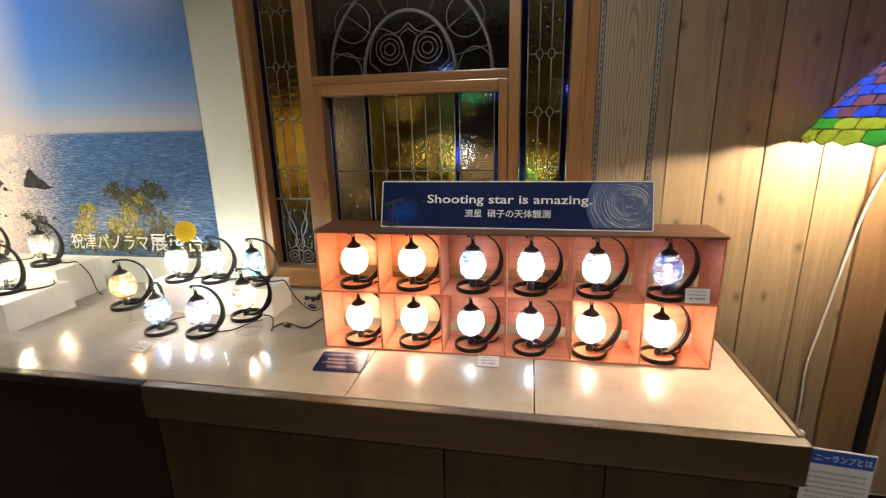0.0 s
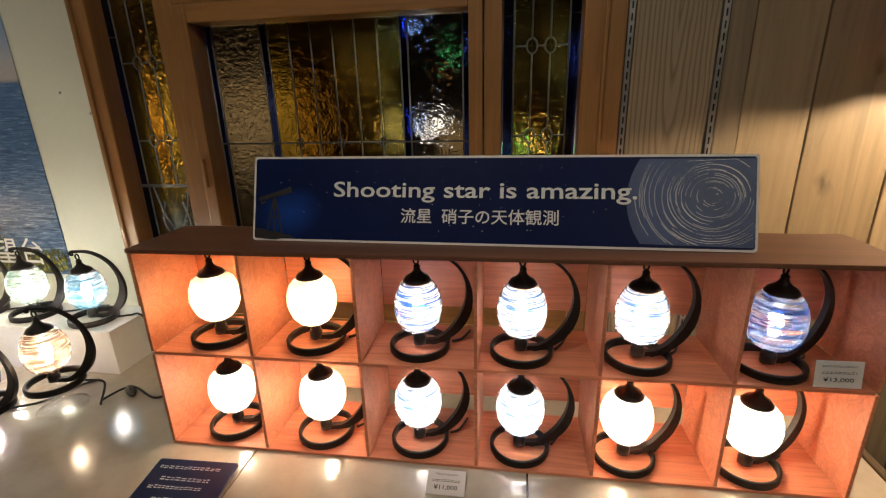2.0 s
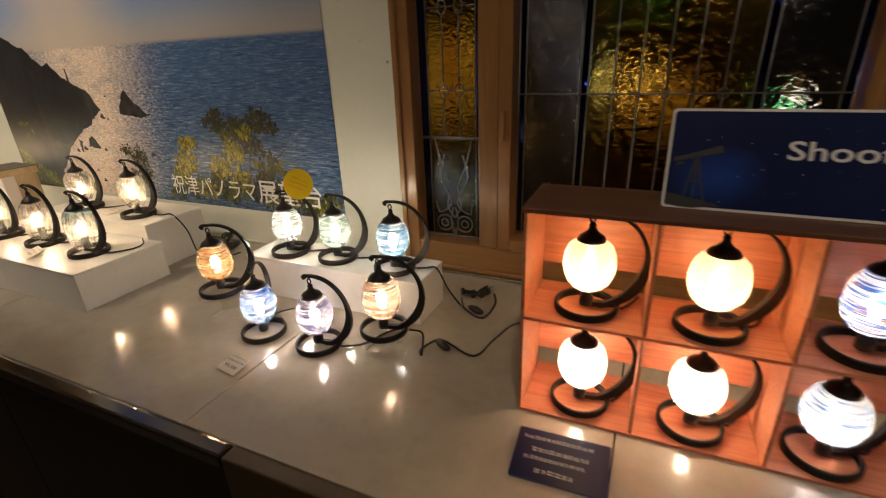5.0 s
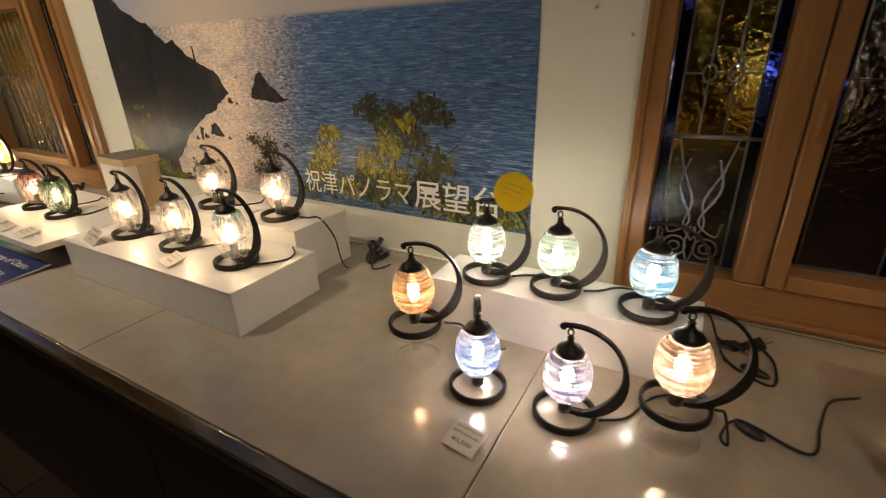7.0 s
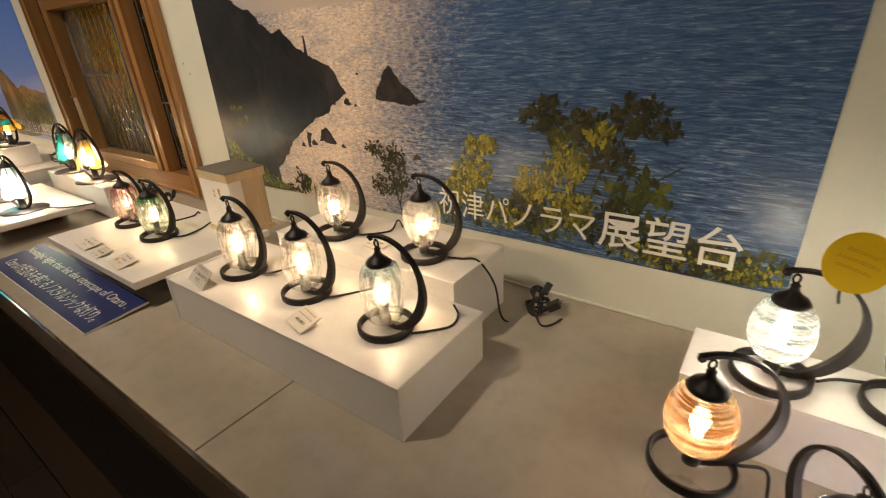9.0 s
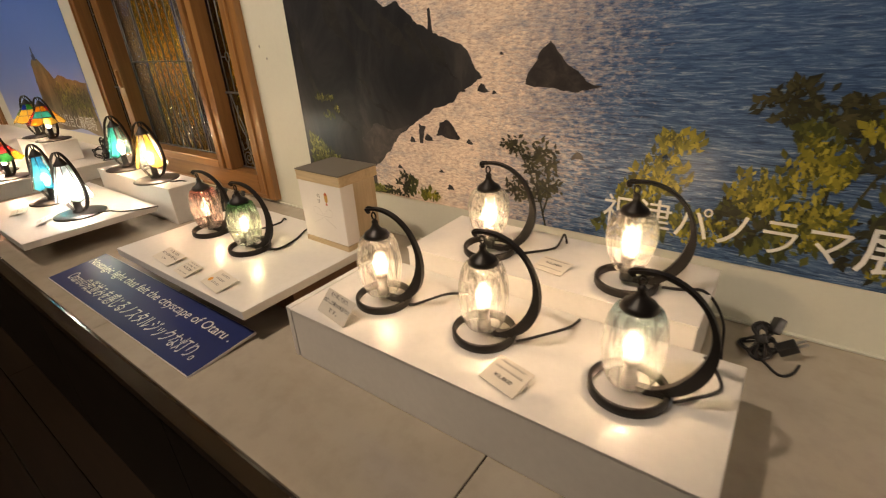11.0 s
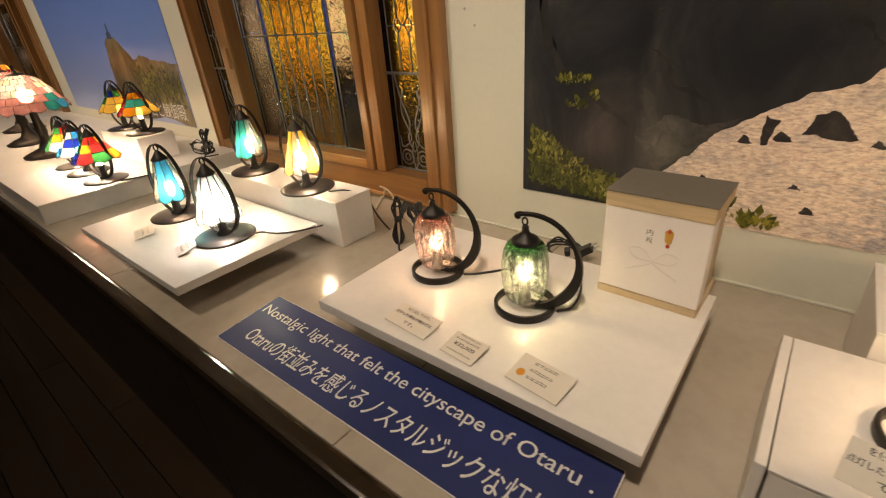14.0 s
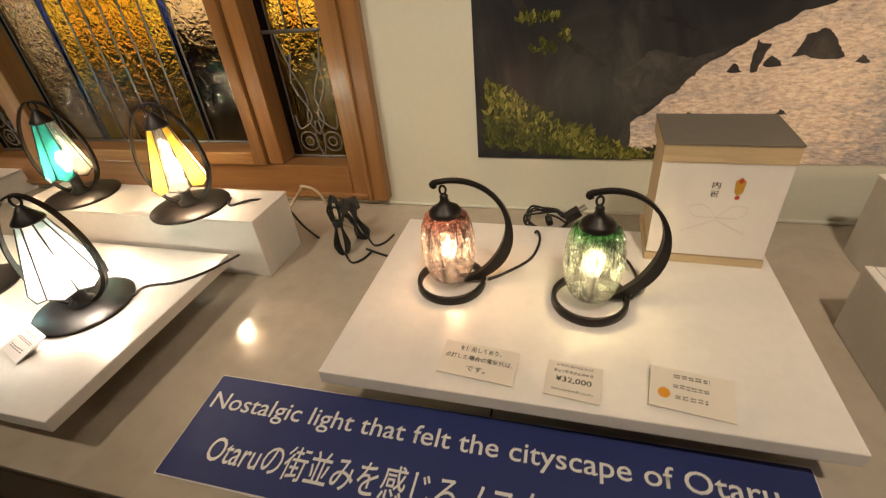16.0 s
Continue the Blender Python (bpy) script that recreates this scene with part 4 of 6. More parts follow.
def envelope():
    return lathe([(0.010, 0.052), (0.011, 0.058), (0.0155, 0.070), (0.0165, 0.080), (0.0135, 0.092), (0.006, 0.099), (0.0002, 0.100)], 20)


SHADES = {
    "egg": [(0.016, 0.040), (0.022, 0.0405), (0.034, 0.048), (0.044, 0.061), (0.0495, 0.076), (0.0505, 0.090), (0.0475, 0.107), (0.041, 0.120), (0.031, 0.128), (0.0258, 0.1305)],
    "globe": [(0.015, 0.036), (0.022, 0.0368), (0.034, 0.044), (0.0435, 0.057), (0.0478, 0.074), (0.0475, 0.091), (0.043, 0.108), (0.036, 0.121), (0.0258, 0.1305)],
    "barrel": [(0.030, 0.021), (0.033, 0.0215), (0.0385, 0.030), (0.0435, 0.048), (0.0462, 0.070), (0.0455, 0.092), (0.0415, 0.113), (0.035, 0.126), (0.0258, 0.1305)],
    "tulip": [(0.018, 0.030), (0.025, 0.031), (0.0335, 0.042), (0.041, 0.058), (0.0465, 0.078), (0.0480, 0.094), (0.0455, 0.110), (0.038, 0.124), (0.0258, 0.1305)],
}
GLASS = {
    "opal_warm": opal_glass("opal_warm_glass", (1.0, 0.90, 0.72), 0.34),
    "opal_white": opal_glass("opal_white_glass", (1.0, 0.97, 0.92), 0.36),
    "blue_red": swirl_glass("white_glass_blue_red_threads", (0.93, 0.96, 1.0), (0.015, 0.13, 0.50), (0.62, 0.24, 0.08), 0.08, 0.51, 0.095, 0.60, 1.9),
    "pale_threads": swirl_glass("white_glass_pale_threads", (0.96, 0.97, 0.98), (0.06, 0.21, 0.50), (0.76, 0.38, 0.15), 0.07, 0.52, 0.10, 0.59, 1.9),
    "white_blue": swirl_glass("white_glass_blue_threads", (0.97, 0.98, 1.0), (0.10, 0.28, 0.60), (0.92, 0.94, 0.97), 0.07, 0.52, 0.10, 0.54, 1.9),
    "deep_blue": swirl_glass("deep_blue_threaded_glass", (0.50, 0.68, 0.92), (0.01, 0.06, 0.36), (0.70, 0.28, 0.10), 0.10, 0.47, 0.060, 0.57, 1.7),
    "sea": swirl_glass("clear_glass_pale_green_threads", (0.62, 0.70, 0.66), (0.84, 0.92, 0.88), (0.40, 0.54, 0.52), 0.78, 0.50, 0.11),
    "frost": swirl_glass("frosted_green_white_glass", (0.62, 0.80, 0.70), (0.30, 0.50, 0.40), (0.97, 0.99, 0.96), 0.30, 0.50, 0.085),
    "aqua": swirl_glass("white_glass_aqua_threads", (0.60, 0.80, 0.90), (0.04, 0.28, 0.54), (0.92, 0.97, 0.98), 0.28, 0.50, 0.085),
    "amber": swirl_glass("amber_threaded_glass", (0.92, 0.66, 0.38), (0.45, 0.16, 0.04), (1.0, 0.93, 0.76), 0.32, 0.51, 0.115),
    "ocean": swirl_glass("clear_glass_ocean_blue_threads", (0.50, 0.70, 0.95), (0.01, 0.10, 0.46), (0.96, 0.98, 1.0), 0.34, 0.48, 0.10, 0.53),
    "lilac": swirl_glass("clear_glass_lilac_threads", (0.74, 0.70, 0.76), (0.05, 0.04, 0.22), (1.0, 0.98, 0.96), 0.36, 0.50, 0.105, 0.52),
    "copper": swirl_glass("white_glass_copper_threads", (0.94, 0.86, 0.76), (0.36, 0.17, 0.10), (1.0, 0.95, 0.88), 0.30, 0.50, 0.115),
    "clear": clear_glass("clear_rippled_glass", (0.96, 0.95, 0.92)),
    "clear_blue": clear_glass("clear_blue_topped_glass", (0.95, 0.96, 0.96), (0.62, 0.82, 0.88), "ripple", (0.10, 0.125)),
    "seeded": clear_glass("crackled_clear_glass", (0.95, 0.94, 0.91), None, "ripple"),
    "pink_cut": clear_glass("pink_cut_glass", (0.99, 0.80, 0.74), (0.88, 0.34, 0.28), "cut", (0.104, 0.130)),
    "green_cut": clear_glass("green_cut_glass", (0.82, 0.96, 0.83), (0.08, 0.42, 0.12), "cut", (0.108, 0.128)),
}


def lying_cord(root_m, pts, surface_z, r=0.0026):
    """Cord through world points (x, y, height over the surface), in the thing's own space."""
    inv = root_m.inverted()
    return tube([inv @ p for p in smooth_line([(x, y, surface_z + r + z) for x, y, z in pts], 7)], r, 7)


def crescent_lamp(x, y, z, yaw, shade, glass, label, group, bulb="bulb", cord=(), slim=0.93, tall=1.06):
    m = pose(x, y, z, 0, 0, yaw) @ Matrix.Diagonal((slim, slim, tall, 1))
    t = thing("crescent_lamp", m, label, "table lamp", group)
    cached("base_ring", ring_band, M["iron"], t, "", True)
    cached("crescent_arm", crescent, M["iron"], t, "black crescent-shaped iron arm")
    cached("hook", hook_curl, M["iron"], t, "", True)
    cached("socket", socket_post, M["socket"], t, "", True)
    if bulb == "bulb":
        lit = cached("bulb|" + bulb, filament, M[bulb], t, "glowing filament bulb", True)
        cached("bulb_glass", envelope, M["bulb_glass"], lit, "", True)
    else:
        cached("bulb|" + bulb, bulb_shape, M[bulb], t, "glowing warm bulb", True)
    body = cached("shade|" + shade + glass, lambda: lathe(SHADES[shade], 40), GLASS[glass], t, "", True)
    cached("cap", cap_cone, M["iron"], body, "black cone-shaped cap", True)
    if cord:
        part("cord", lying_cord(m, [(x + math.cos(radians(yaw)) * 0.062, y + math.sin(radians(yaw)) * 0.062, 0.004), *cord], z), M["cord"], t, "", True)
    return t


# ---- cubby shelf with twelve lamps ----
BX = pose(-0.661, 1.394, TOP, 0, 0, 0.8)
CW, CH, CD, TH = 0.2068, 0.2085, 0.165, 0.006
cubby = thing("cubby_shelf", BX, "reddish wooden cubby shelf of twelve cells with dark mahogany top", "display shelf")
W6, H2 = 6 * CW, 2 * CH
part("top_board", box(-0.004, W6 + 0.004, -0.002, CD, H2 - 0.008, H2, 0.0015), M["cubby_top"], cubby, "dark mahogany-stained top")
part("bottom_board", box(0, W6, 0, CD, 0, 0.006, 0.001), M["cubby"], cubby)
part("shelf_board", box(TH, W6 - TH, 0.0006, CD - 0.004, CH - 0.003, CH + 0.003, 0.001), M["cubby"], cubby)
for k in range(7):
    xx = min(max(k * CW - TH / 2, 0), W6 - TH)
    for r in range(2):
        part("upright", box(xx, xx + TH, 0.001 if 0 < k < 6 else 0, CD - 0.004, r * CH + 0.0062 - r * 0.003, (r + 1) * CH - 0.0034 - r * 0.005, 0.001), M["cubby"], cubby)
for r in range(2):
    for k in range(6):
        part("back_panel", box(k * CW + 0.004, (k + 1) * CW - 0.004, CD - 0.004, CD - 0.0005, r * CH + 0.046, (r + 1) * CH - 0.010), M["cubby"], cubby)

CELLS = [("egg", "opal_warm"), ("egg", "opal_warm"), ("globe", "blue_red"), ("globe", "pale_threads"), ("globe", "pale_threads"), ("globe", "deep_blue"),
         ("egg", "opal_white"), ("egg", "opal_white"), ("egg", "white_blue"), ("egg", "white_blue"), ("egg", "opal_white"), ("egg", "opal_white")]
CELL_WORDS = {"opal_warm": "black crescent lamp with warm opal glass shade in shelf cell", "opal_white": "black crescent lamp with glowing white opal shade in shelf cell",
              "blue_red": "black crescent lamp with white globe threaded in blue and red", "pale_threads": "black crescent lamp with white globe wound with pale colour threads",
              "deep_blue": "black crescent lamp with deep blue and red threaded globe", "white_blue": "black crescent lamp with white egg shade and faint blue threads"}
CELL_X = [-0.557, -0.356, -0.151, 0.036, 0.237, 0.446, -0.553, -0.355, -0.158, 0.038, 0.230, 0.441]
for i, (shade, glass) in enumerate(CELLS):
    upper = i < 6
    zz = TOP + (CH + 0.003 if upper else 0.006)
    yy = (1.464 if upper else 1.459) + 0.006 * (CELL_X[i] + 0.56)
    crescent_lamp(CELL_X[i], yy, zz, 8 + 5 * ((i * 7) % 3), shade, glass, CELL_WORDS[glass], "lamps in the cubby shelf", {"opal_warm": "bulb_small", "opal_white": "bulb_soft"}.get(glass, "bulb_white"),
                  [(CELL_X[i] + 0.075, yy + 0.035, 0.002), (CELL_X[i] + 0.088, yy + 0.07, 0.002)], 0.92, 1.05)


def board_sign(name, m, w, h, thick, face, label, rim=0.004, radius=0.006, back="paper"):
    t = thing(name, m, label, "sign")
    def rounded(w0, h0, x0, z0, r):
        pts = []
        for cx, cz, a in ((x0 + w0 - r, z0 + r, -90), (x0 + w0 - r, z0 + h0 - r, 0), (x0 + r, z0 + h0 - r, 90), (x0 + r, z0 + r, 180)):
            pts += arc(cx, cz, r, r, a, a + 90, 5)
        return pts
    part("backing", slab(rounded(w, h, 0, 0, radius), thick), M[back], t, "foam board backing", False, Matrix.Translation((0, thick, 0)))
    part("printed_face", slab(rounded(w - 2 * rim, h - 2 * rim, rim, rim, radius * 0.8), 0.0006), face, t)
    return t


# blue sign leaning on the shelf
SIGN = pose(-0.457, 1.462, 1.233, -18, 0, -0.6)
sign = board_sign("shooting_star_sign", SIGN, 0.848, 0.153, 0.005, M["night"], "dark blue night-sky sign with silver words on the cubby shelf")
up = Matrix.Translation((0, -0.0008, 0))
lettering("Shooting star is amazing.", 0.036, M["silver"], sign, Matrix.Translation((0.156, -0.0012, 0.072)), 0.514, bold=0.012)
lettering("流星  硝子の天体観測", 0.026, M["silver"], sign, Matrix.Translation((0.280, -0.0012, 0.036)), 0.268, bold=0.01)
star_disc = [(x, z) for x, z in arc(0.778, 0.080, 0.124, 0.124, 100, 260, 60)]
part("star_trail_disc", slab([p for p in star_disc if 0.006 < p[1] < 0.147] + [(0.843, 0.007), (0.843, 0.146)], 0.0003), M["disc"], sign, "grey-blue disc of star trails", False, Matrix.Translation((0, -0.0007, 0)))
trails = bmesh.new()
rnd = random.Random(3)
for k in range(110):
    r = 0.112 * rnd.random() ** 0.7 + 0.006
    a0 = rnd.uniform(0, 360)
    line = [(0.782 + r * math.cos(radians(a)), 0.086 + r * 0.92 * math.sin(radians(a))) for a in np.linspace(a0, a0 + rnd.uniform(25, 90), 9)]
    line = [p for p in line if 0.008 < p[1] < 0.145 and 0.664 < p[0] < 0.841]
    if len(line) > 2:
        blade(line, [(x + 0.0005, z + 0.0005) for x, z in line], 0, 0.0003, trails)
tagged(part("star_trail_print", trails, M["silver"], sign, "", False, Matrix.Translation((0, -0.0013, 0))), kind="stuff")
scope = bmesh.new()
blade([(0.010, 0.078), (0.046, 0.089), (0.073, 0.099)], [(0.011, 0.072), (0.049, 0.081), (0.076, 0.088)], 0, 0.0003, scope)
blade([(0.014, 0.070), (0.024, 0.073)], [(0.015, 0.066), (0.025, 0.069)], 0, 0.0003, scope)
for a in (0.026, 0.041, 0.057):
    blade([(0.040, 0.083), (a, 0.012)], [(0.0435, 0.083), (a + 0.0026, 0.012)], 0, 0.0003, scope)
blade([(0.036, 0.045), (0.048, 0.045)], [(0.036, 0.042), (0.048, 0.042)], 0, 0.0003, scope)
slab(rugged([(0.005, 0.005), (0.085, 0.005), (0.060, 0.013), (0.03, 0.018), (0.005, 0.022)], 2, 0.08, 4), 0.0003, scope)
part("telescope_outline", scope, M["ink"], sign, "black telescope on a tripod", False, Matrix.Translation((0, -0.0011, 0)))
stars = bmesh.new()
for k in range(90):
    sx, sz, q = rnd.uniform(0.01, 0.64), rnd.uniform(0.008, 0.145), rnd.uniform(0.0003, 0.0008)
    slab([(sx - q, sz), (sx, sz - q), (sx + q, sz), (sx, sz + q)], 0.0002, stars)
tagged(part("star_print", stars, M["silver"], sign, "", False, Matrix.Translation((0, -0.0007, 0))), kind="stuff")

# dark card lying before the shelf
card = board_sign("dark_info_card", pose(-0.635, 1.234, TOP + 0.0035, -84, 0, 2.5), 0.158, 0.104, 0.003, M["navy"], "dark purple-blue information card lying on the white counter", 0.001, 0.004, "disc")
bars([(0.012, 0.135, 0.082, 0.009), (0.030, 0.125, 0.057, 0.010), (0.018, 0.120, 0.040, 0.009), (0.04, 0.105, 0.016, 0.010)], M["silver"], card, Matrix.Translation((0, -0.0009, 0)), "print_line", 8)


def price_card(x, y, z, yaw, w, h, lines, label, lean=-42, material="card", foot=True, seed=1):
    """A small printed card held in a clear acrylic stand."""
    t = thing("price_card", pose(x, y, z, 0, 0, yaw), label, "price card", "price cards")
    tip = pose(-w / 2, 0, 0.0032, lean, 0, 0)
    part("card", box(0, w, 0, 0.0012, 0, h, 0.0002), M[material], t, "", False, tip)
    if foot:
        part("stand", box(-w / 2, w / 2, 0.002, 0.002 + h * 0.75, 0, 0.0028, 0.0006), M["acrylic"], t, "clear acrylic stand")
    for text, hh, ww, ink, zz in lines:
        if text:
            lettering(text, hh, M[ink], t, tip @ Matrix.Translation(((w - ww) / 2, -0.0004, zz)), ww, "lettering", 0.0002, 0.01)
        else:
            bars([((w - ww) / 2, (w + ww) / 2, zz, hh)], M[ink], t, tip @ Matrix.Translation((0, -0.0004, 0)), "print_line", seed + int(zz * 1000))
    return t


price_card(-0.089, 1.333, TOP, 1, 0.068, 0.044, [("", 0.004, 0.040, "ink", 0.034), ("", 0.006, 0.05, "ink", 0.022), ("¥11,000", 0.009, 0.042, "ink", 0.008)], "small white price card in acrylic on the counter", -70, "paper", True, 2)
price_card(0.519, 1.412, TOP + CH + 0.003, 2, 0.068, 0.044, [("", 0.004, 0.05, "ink", 0.034), ("", 0.005, 0.05, "ink", 0.023), ("¥13,000", 0.008, 0.044, "ink", 0.009)], "small white price card standing in a shelf cell", -8, "paper", False, 3)
price_card(-1.313, 1.265, TOP, -8, 0.064, 0.050, [("", 0.004, 0.05, "ink", 0.042), ("", 0.006, 0.055, "ink", 0.030), ("¥5,500", 0.009, 0.04, "ink", 0.012)], "small price card in clear acrylic on the counter", -77, "card", True, 4)


# ---- white stands ----
def stand(name, x0, x1, y0, y1, z0, z1, label):
    t = thing(name, Matrix.Translation((x0, y0, z0)), label, "display block", "white display blocks")
    part("shell", box(0, x1 - x0, 0, y1 - y0, 0.0005, z1 - z0 - 0.0045, 0.002), M["white"], t)
    part("lid", box(-0.0015, x1 - x0 + 0.0015, -0.0015, y1 - y0 + 0.0015, z1 - z0 - 0.004, z1 - z0, 0.0015), M["white"], t)
    return t


stand("low_display_block", -1.557, -0.980, 1.605, 1.755, TOP, 0.938, "long white painted block by the wall carrying three lamps")
front_block = stand("front_display_block", -2.692, -1.931, 1.328, 1.601, TOP, 0.935, "white painted display block on the counter carrying three clear lamps")
part("side_panel", box(-0.016, -0.0030, 0.0, 0.273, 0.0005, 0.1212, 0.002), M["white"], front_block, "white end board with an open seam")
stand("rear_display_block", -2.610, -2.005, 1.606, 1.830, TOP, 0.980, "taller white painted block behind carrying two clear lamps")

A = "lamps on the low block"
crescent_lamp(-1.440, 1.668, 0.938, 12, "globe", "sea", "black crescent lamp with clear globe wound in pale green threads", A, "bulb_white", [(-1.353, 1.708, 0.0), (-1.313, 1.723, 0.0), (-1.283, 1.733, 0.0)])
crescent_lamp(-1.274, 1.676, 0.938, 6, "globe", "frost", "black crescent lamp with frosted green-white globe", A, "bulb_white", [(-1.183, 1.706, 0), (-1.153, 1.736, 0), (-1.113, 1.746, 0)])
crescent_lamp(-1.080, 1.665, 0.938, 10, "globe", "aqua", "black crescent lamp with white globe wound in aqua threads", A, "bulb_white", [(-1.000, 1.695, 0), (-0.970, 1.700, 0.0), (-0.945, 1.710, -0.06), (-0.920, 1.735, -0.12)])
pop = thing("yellow_round_tag", pose(-1.381, 1.676, 1.150, -14, 20, 14), "round yellow card tag with orange writing on the lamp's arm", "tag")
part("disc", slab(arc(0, 0, 0.043, 0.043, 0, 360, 40)[:-1], 0.0012), M["yellow"], pop)
bars([(-0.022, 0.020, 0.012, 0.006), (-0.028, 0.026, 0.0, 0.006), (-0.024, 0.022, -0.012, 0.006)], M["orange"], pop, Matrix.Translation((0, -0.0014, 0)), "print_line", 5)
part("clip", tube(smooth_line([(0.0, 0.001, -0.040), (0.004, 0.003, -0.050), (0.010, 0.004, -0.060)], 5), 0.0018, 6), M["iron"], pop)


def glass_riser(x, y, h):
    t = thing("glass_riser", Matrix.Translation((x, y, TOP + 0.0006)), "clear glass pedestal stand under a lamp on the counter", "lamp riser", "glass risers")
    part("foot", lathe([(0.048, 0.0), (0.050, 0.0008), (0.050, 0.0022), (0.030, 0.005), (0.010, 0.009)], 32), M["acrylic"], t, "", True)
    part("stem", lathe([(0.010, 0.0092), (0.0085, 0.02), (0.010, h - 0.013)], 20), M["acrylic"], t, "", True)
    part("dish", lathe([(0.010, h - 0.0128), (0.040, h - 0.008), (0.063, h - 0.004), (0.064, h - 0.0005), (0.0001, h - 0.0005)], 36), M["acrylic"], t, "", True)
    return t


C = "lamps on the counter"
glass_riser(-1.513, 1.461, 0.080), glass_riser(-1.005, 1.470, 0.060)
crescent_lamp(-1.513, 1.461, TOP + 0.080, 28, "globe", "amber", "black crescent lamp with amber threaded glass globe on a clear riser", C, "bulb_small", [(-1.423, 1.513, -0.01), (-1.413, 1.483, -0.05), (-1.383, 1.473, -0.078), (-1.353, 1.503, -0.08)])
crescent_lamp(-1.350, 1.430, TOP, 118, "globe", "ocean", "black crescent lamp with ocean blue threaded globe on the counter", C, "bulb_white", [(-1.387, 1.523, 0), (-1.347, 1.573, 0)])
crescent_lamp(-1.178, 1.436, TOP, 5, "globe", "lilac", "black crescent lamp with lilac threaded clear globe on the counter", C, "bulb_white", [(-1.074, 1.476, 0), (-1.044, 1.546, 0), (-1.014, 1.576, 0)])
crescent_lamp(-1.005, 1.470, TOP + 0.060, 14, "globe", "copper", "black crescent lamp with copper threaded globe on a clear riser", C, "bulb_soft", [(-0.927, 1.513, -0.02), (-0.917, 1.483, -0.056), (-0.927, 1.503, -0.057), (-0.897, 1.554, -0.056), (-0.802, 1.521, -0.057), (-0.777, 1.603, -0.057), (-0.752, 1.683, -0.057), (-0.702, 1.723, -0.057)])


def inline_switch(x, y, z, yaw):
    t = thing("cord_switch", pose(x, y, z, 0, 0, yaw), "black inline cord switch lying on the counter", "switch", "cord switches")
    bm = bmesh.new()
    bmesh.ops.create_uvsphere(bm, u_segments=16, v_segments=10, radius=1)
    bmesh.ops.transform(bm, matrix=Matrix.Translation((0, 0, 0.0085)) @ Matrix.Diagonal((0.028, 0.011, 0.0085, 1)), verts=bm.verts[:])
    part("body", bm, M["cord"], t, "", True)
    part("rocker", box(-0.007, 0.007, -0.004, 0.004, 0.0155, 0.0185, 0.001), M["socket"], t)


inline_switch(-0.885, 1.535, TOP, -38), inline_switch(-0.868, 1.721, TOP, -25)


def cord_bundle(x, y, z, size, seed, label, plug=True, material="cord"):
    """A coiled, tied length of cord with its plug."""
    t = thing("cord_bundle", Matrix.Translation((x, y, z)), label, "cord", "coiled cords")
    rnd = random.Random(seed)
    pts = []
    for k in range(44):
        a = k * 0.62
        pts.append((size * (0.85 + 0.3 * rnd.random()) * math.cos(a) * 0.55, size * 0.34 * math.sin(a) + rnd.uniform(-0.006, 0.006), 0.006 + size * 0.42 * (0.5 + 0.5 * math.sin(a * 0.93 + seed)) * rnd.uniform(0.5, 1.0)))
    part("coil", tube(smooth_line(pts, 4), 0.0026, 6), M[material], t, "", True)
    part("tie", lathe([(0.012, -0.006), (0.013, 0), (0.012, 0.006)], 12), M[material], t, "", False, pose(size * 0.1, 0, size * 0.2, 0, 80, 20))
    if plug:
        part("plug", box(-0.009, 0.009, -0.012, 0.012, 0, 0.034, 0.003), M["socket"], t, "", False, pose(size * 0.55, -0.01, size * 0.35, 10, 55, 25))
        part("prongs", box(-0.006, -0.0045, -0.003, 0.003, 0.034, 0.050, bm=box(0.0045, 0.006, -0.003, 0.003, 0.034, 0.050)), M["steel"], t, "", False, pose(size * 0.55, -0.01, size * 0.35, 10, 55, 25))
    return t


def tied_cord(x, y, z, length, lean, yaw, label, seed=1):
    """A cord folded into long loops and tied in the middle, with its plug, leaning upright."""
    m = pose(x, y, z, lean, 0, yaw)
    t = thing("tied_cord", m, label, "cord", "coiled cords")
    rnd = random.Random(seed)
    pts = []
    for k in range(5):
        w, off = 0.007 + 0.0028 * k * rnd.uniform(0.7, 1.2), rnd.uniform(-0.006, 0.006)
        hgt = length * rnd.uniform(0.8, 1.05)
        pts += [(-w * 0.4, off, 0.004), (-w, off + 0.003, hgt * 0.22), (-0.006, off, hgt * 0.55), (-w * 0.9, off, hgt * 0.85), (0, off, hgt), (w, off - 0.003, hgt * 0.82), (0.006, off, hgt * 0.55), (w * 0.9, off, hgt * 0.2), (w * 0.3, off + 0.002, 0.004)]
    part("coil", tube(smooth_line(pts, 4), 0.0027, 6), M["cord"], t, "", True)
    part("tie", lathe([(0.010, -0.007), (0.012, 0), (0.010, 0.007)], 12), M["cord"], t, "", True, Matrix.Translation((0, 0, length * 0.55)))
    part("plug", box(-0.008, 0.008, -0.011, 0.011, 0, 0.032, 0.003), M["socket"], t, "", False, pose(0.016, -0.006, length * 0.72, 0, 24, 15))
    inv = m.inverted()
    part("tail", tube([inv @ p for p in smooth_line([(x, y, z + 0.006), (x + 0.03, y - 0.03, z + 0.003), (x + 0.05, y - 0.015, z + 0.003), (x + 0.06, y + 0.02, z + 0.003)], 7)], 0.0027, 6), M["cord"], t, "", True)
    return t


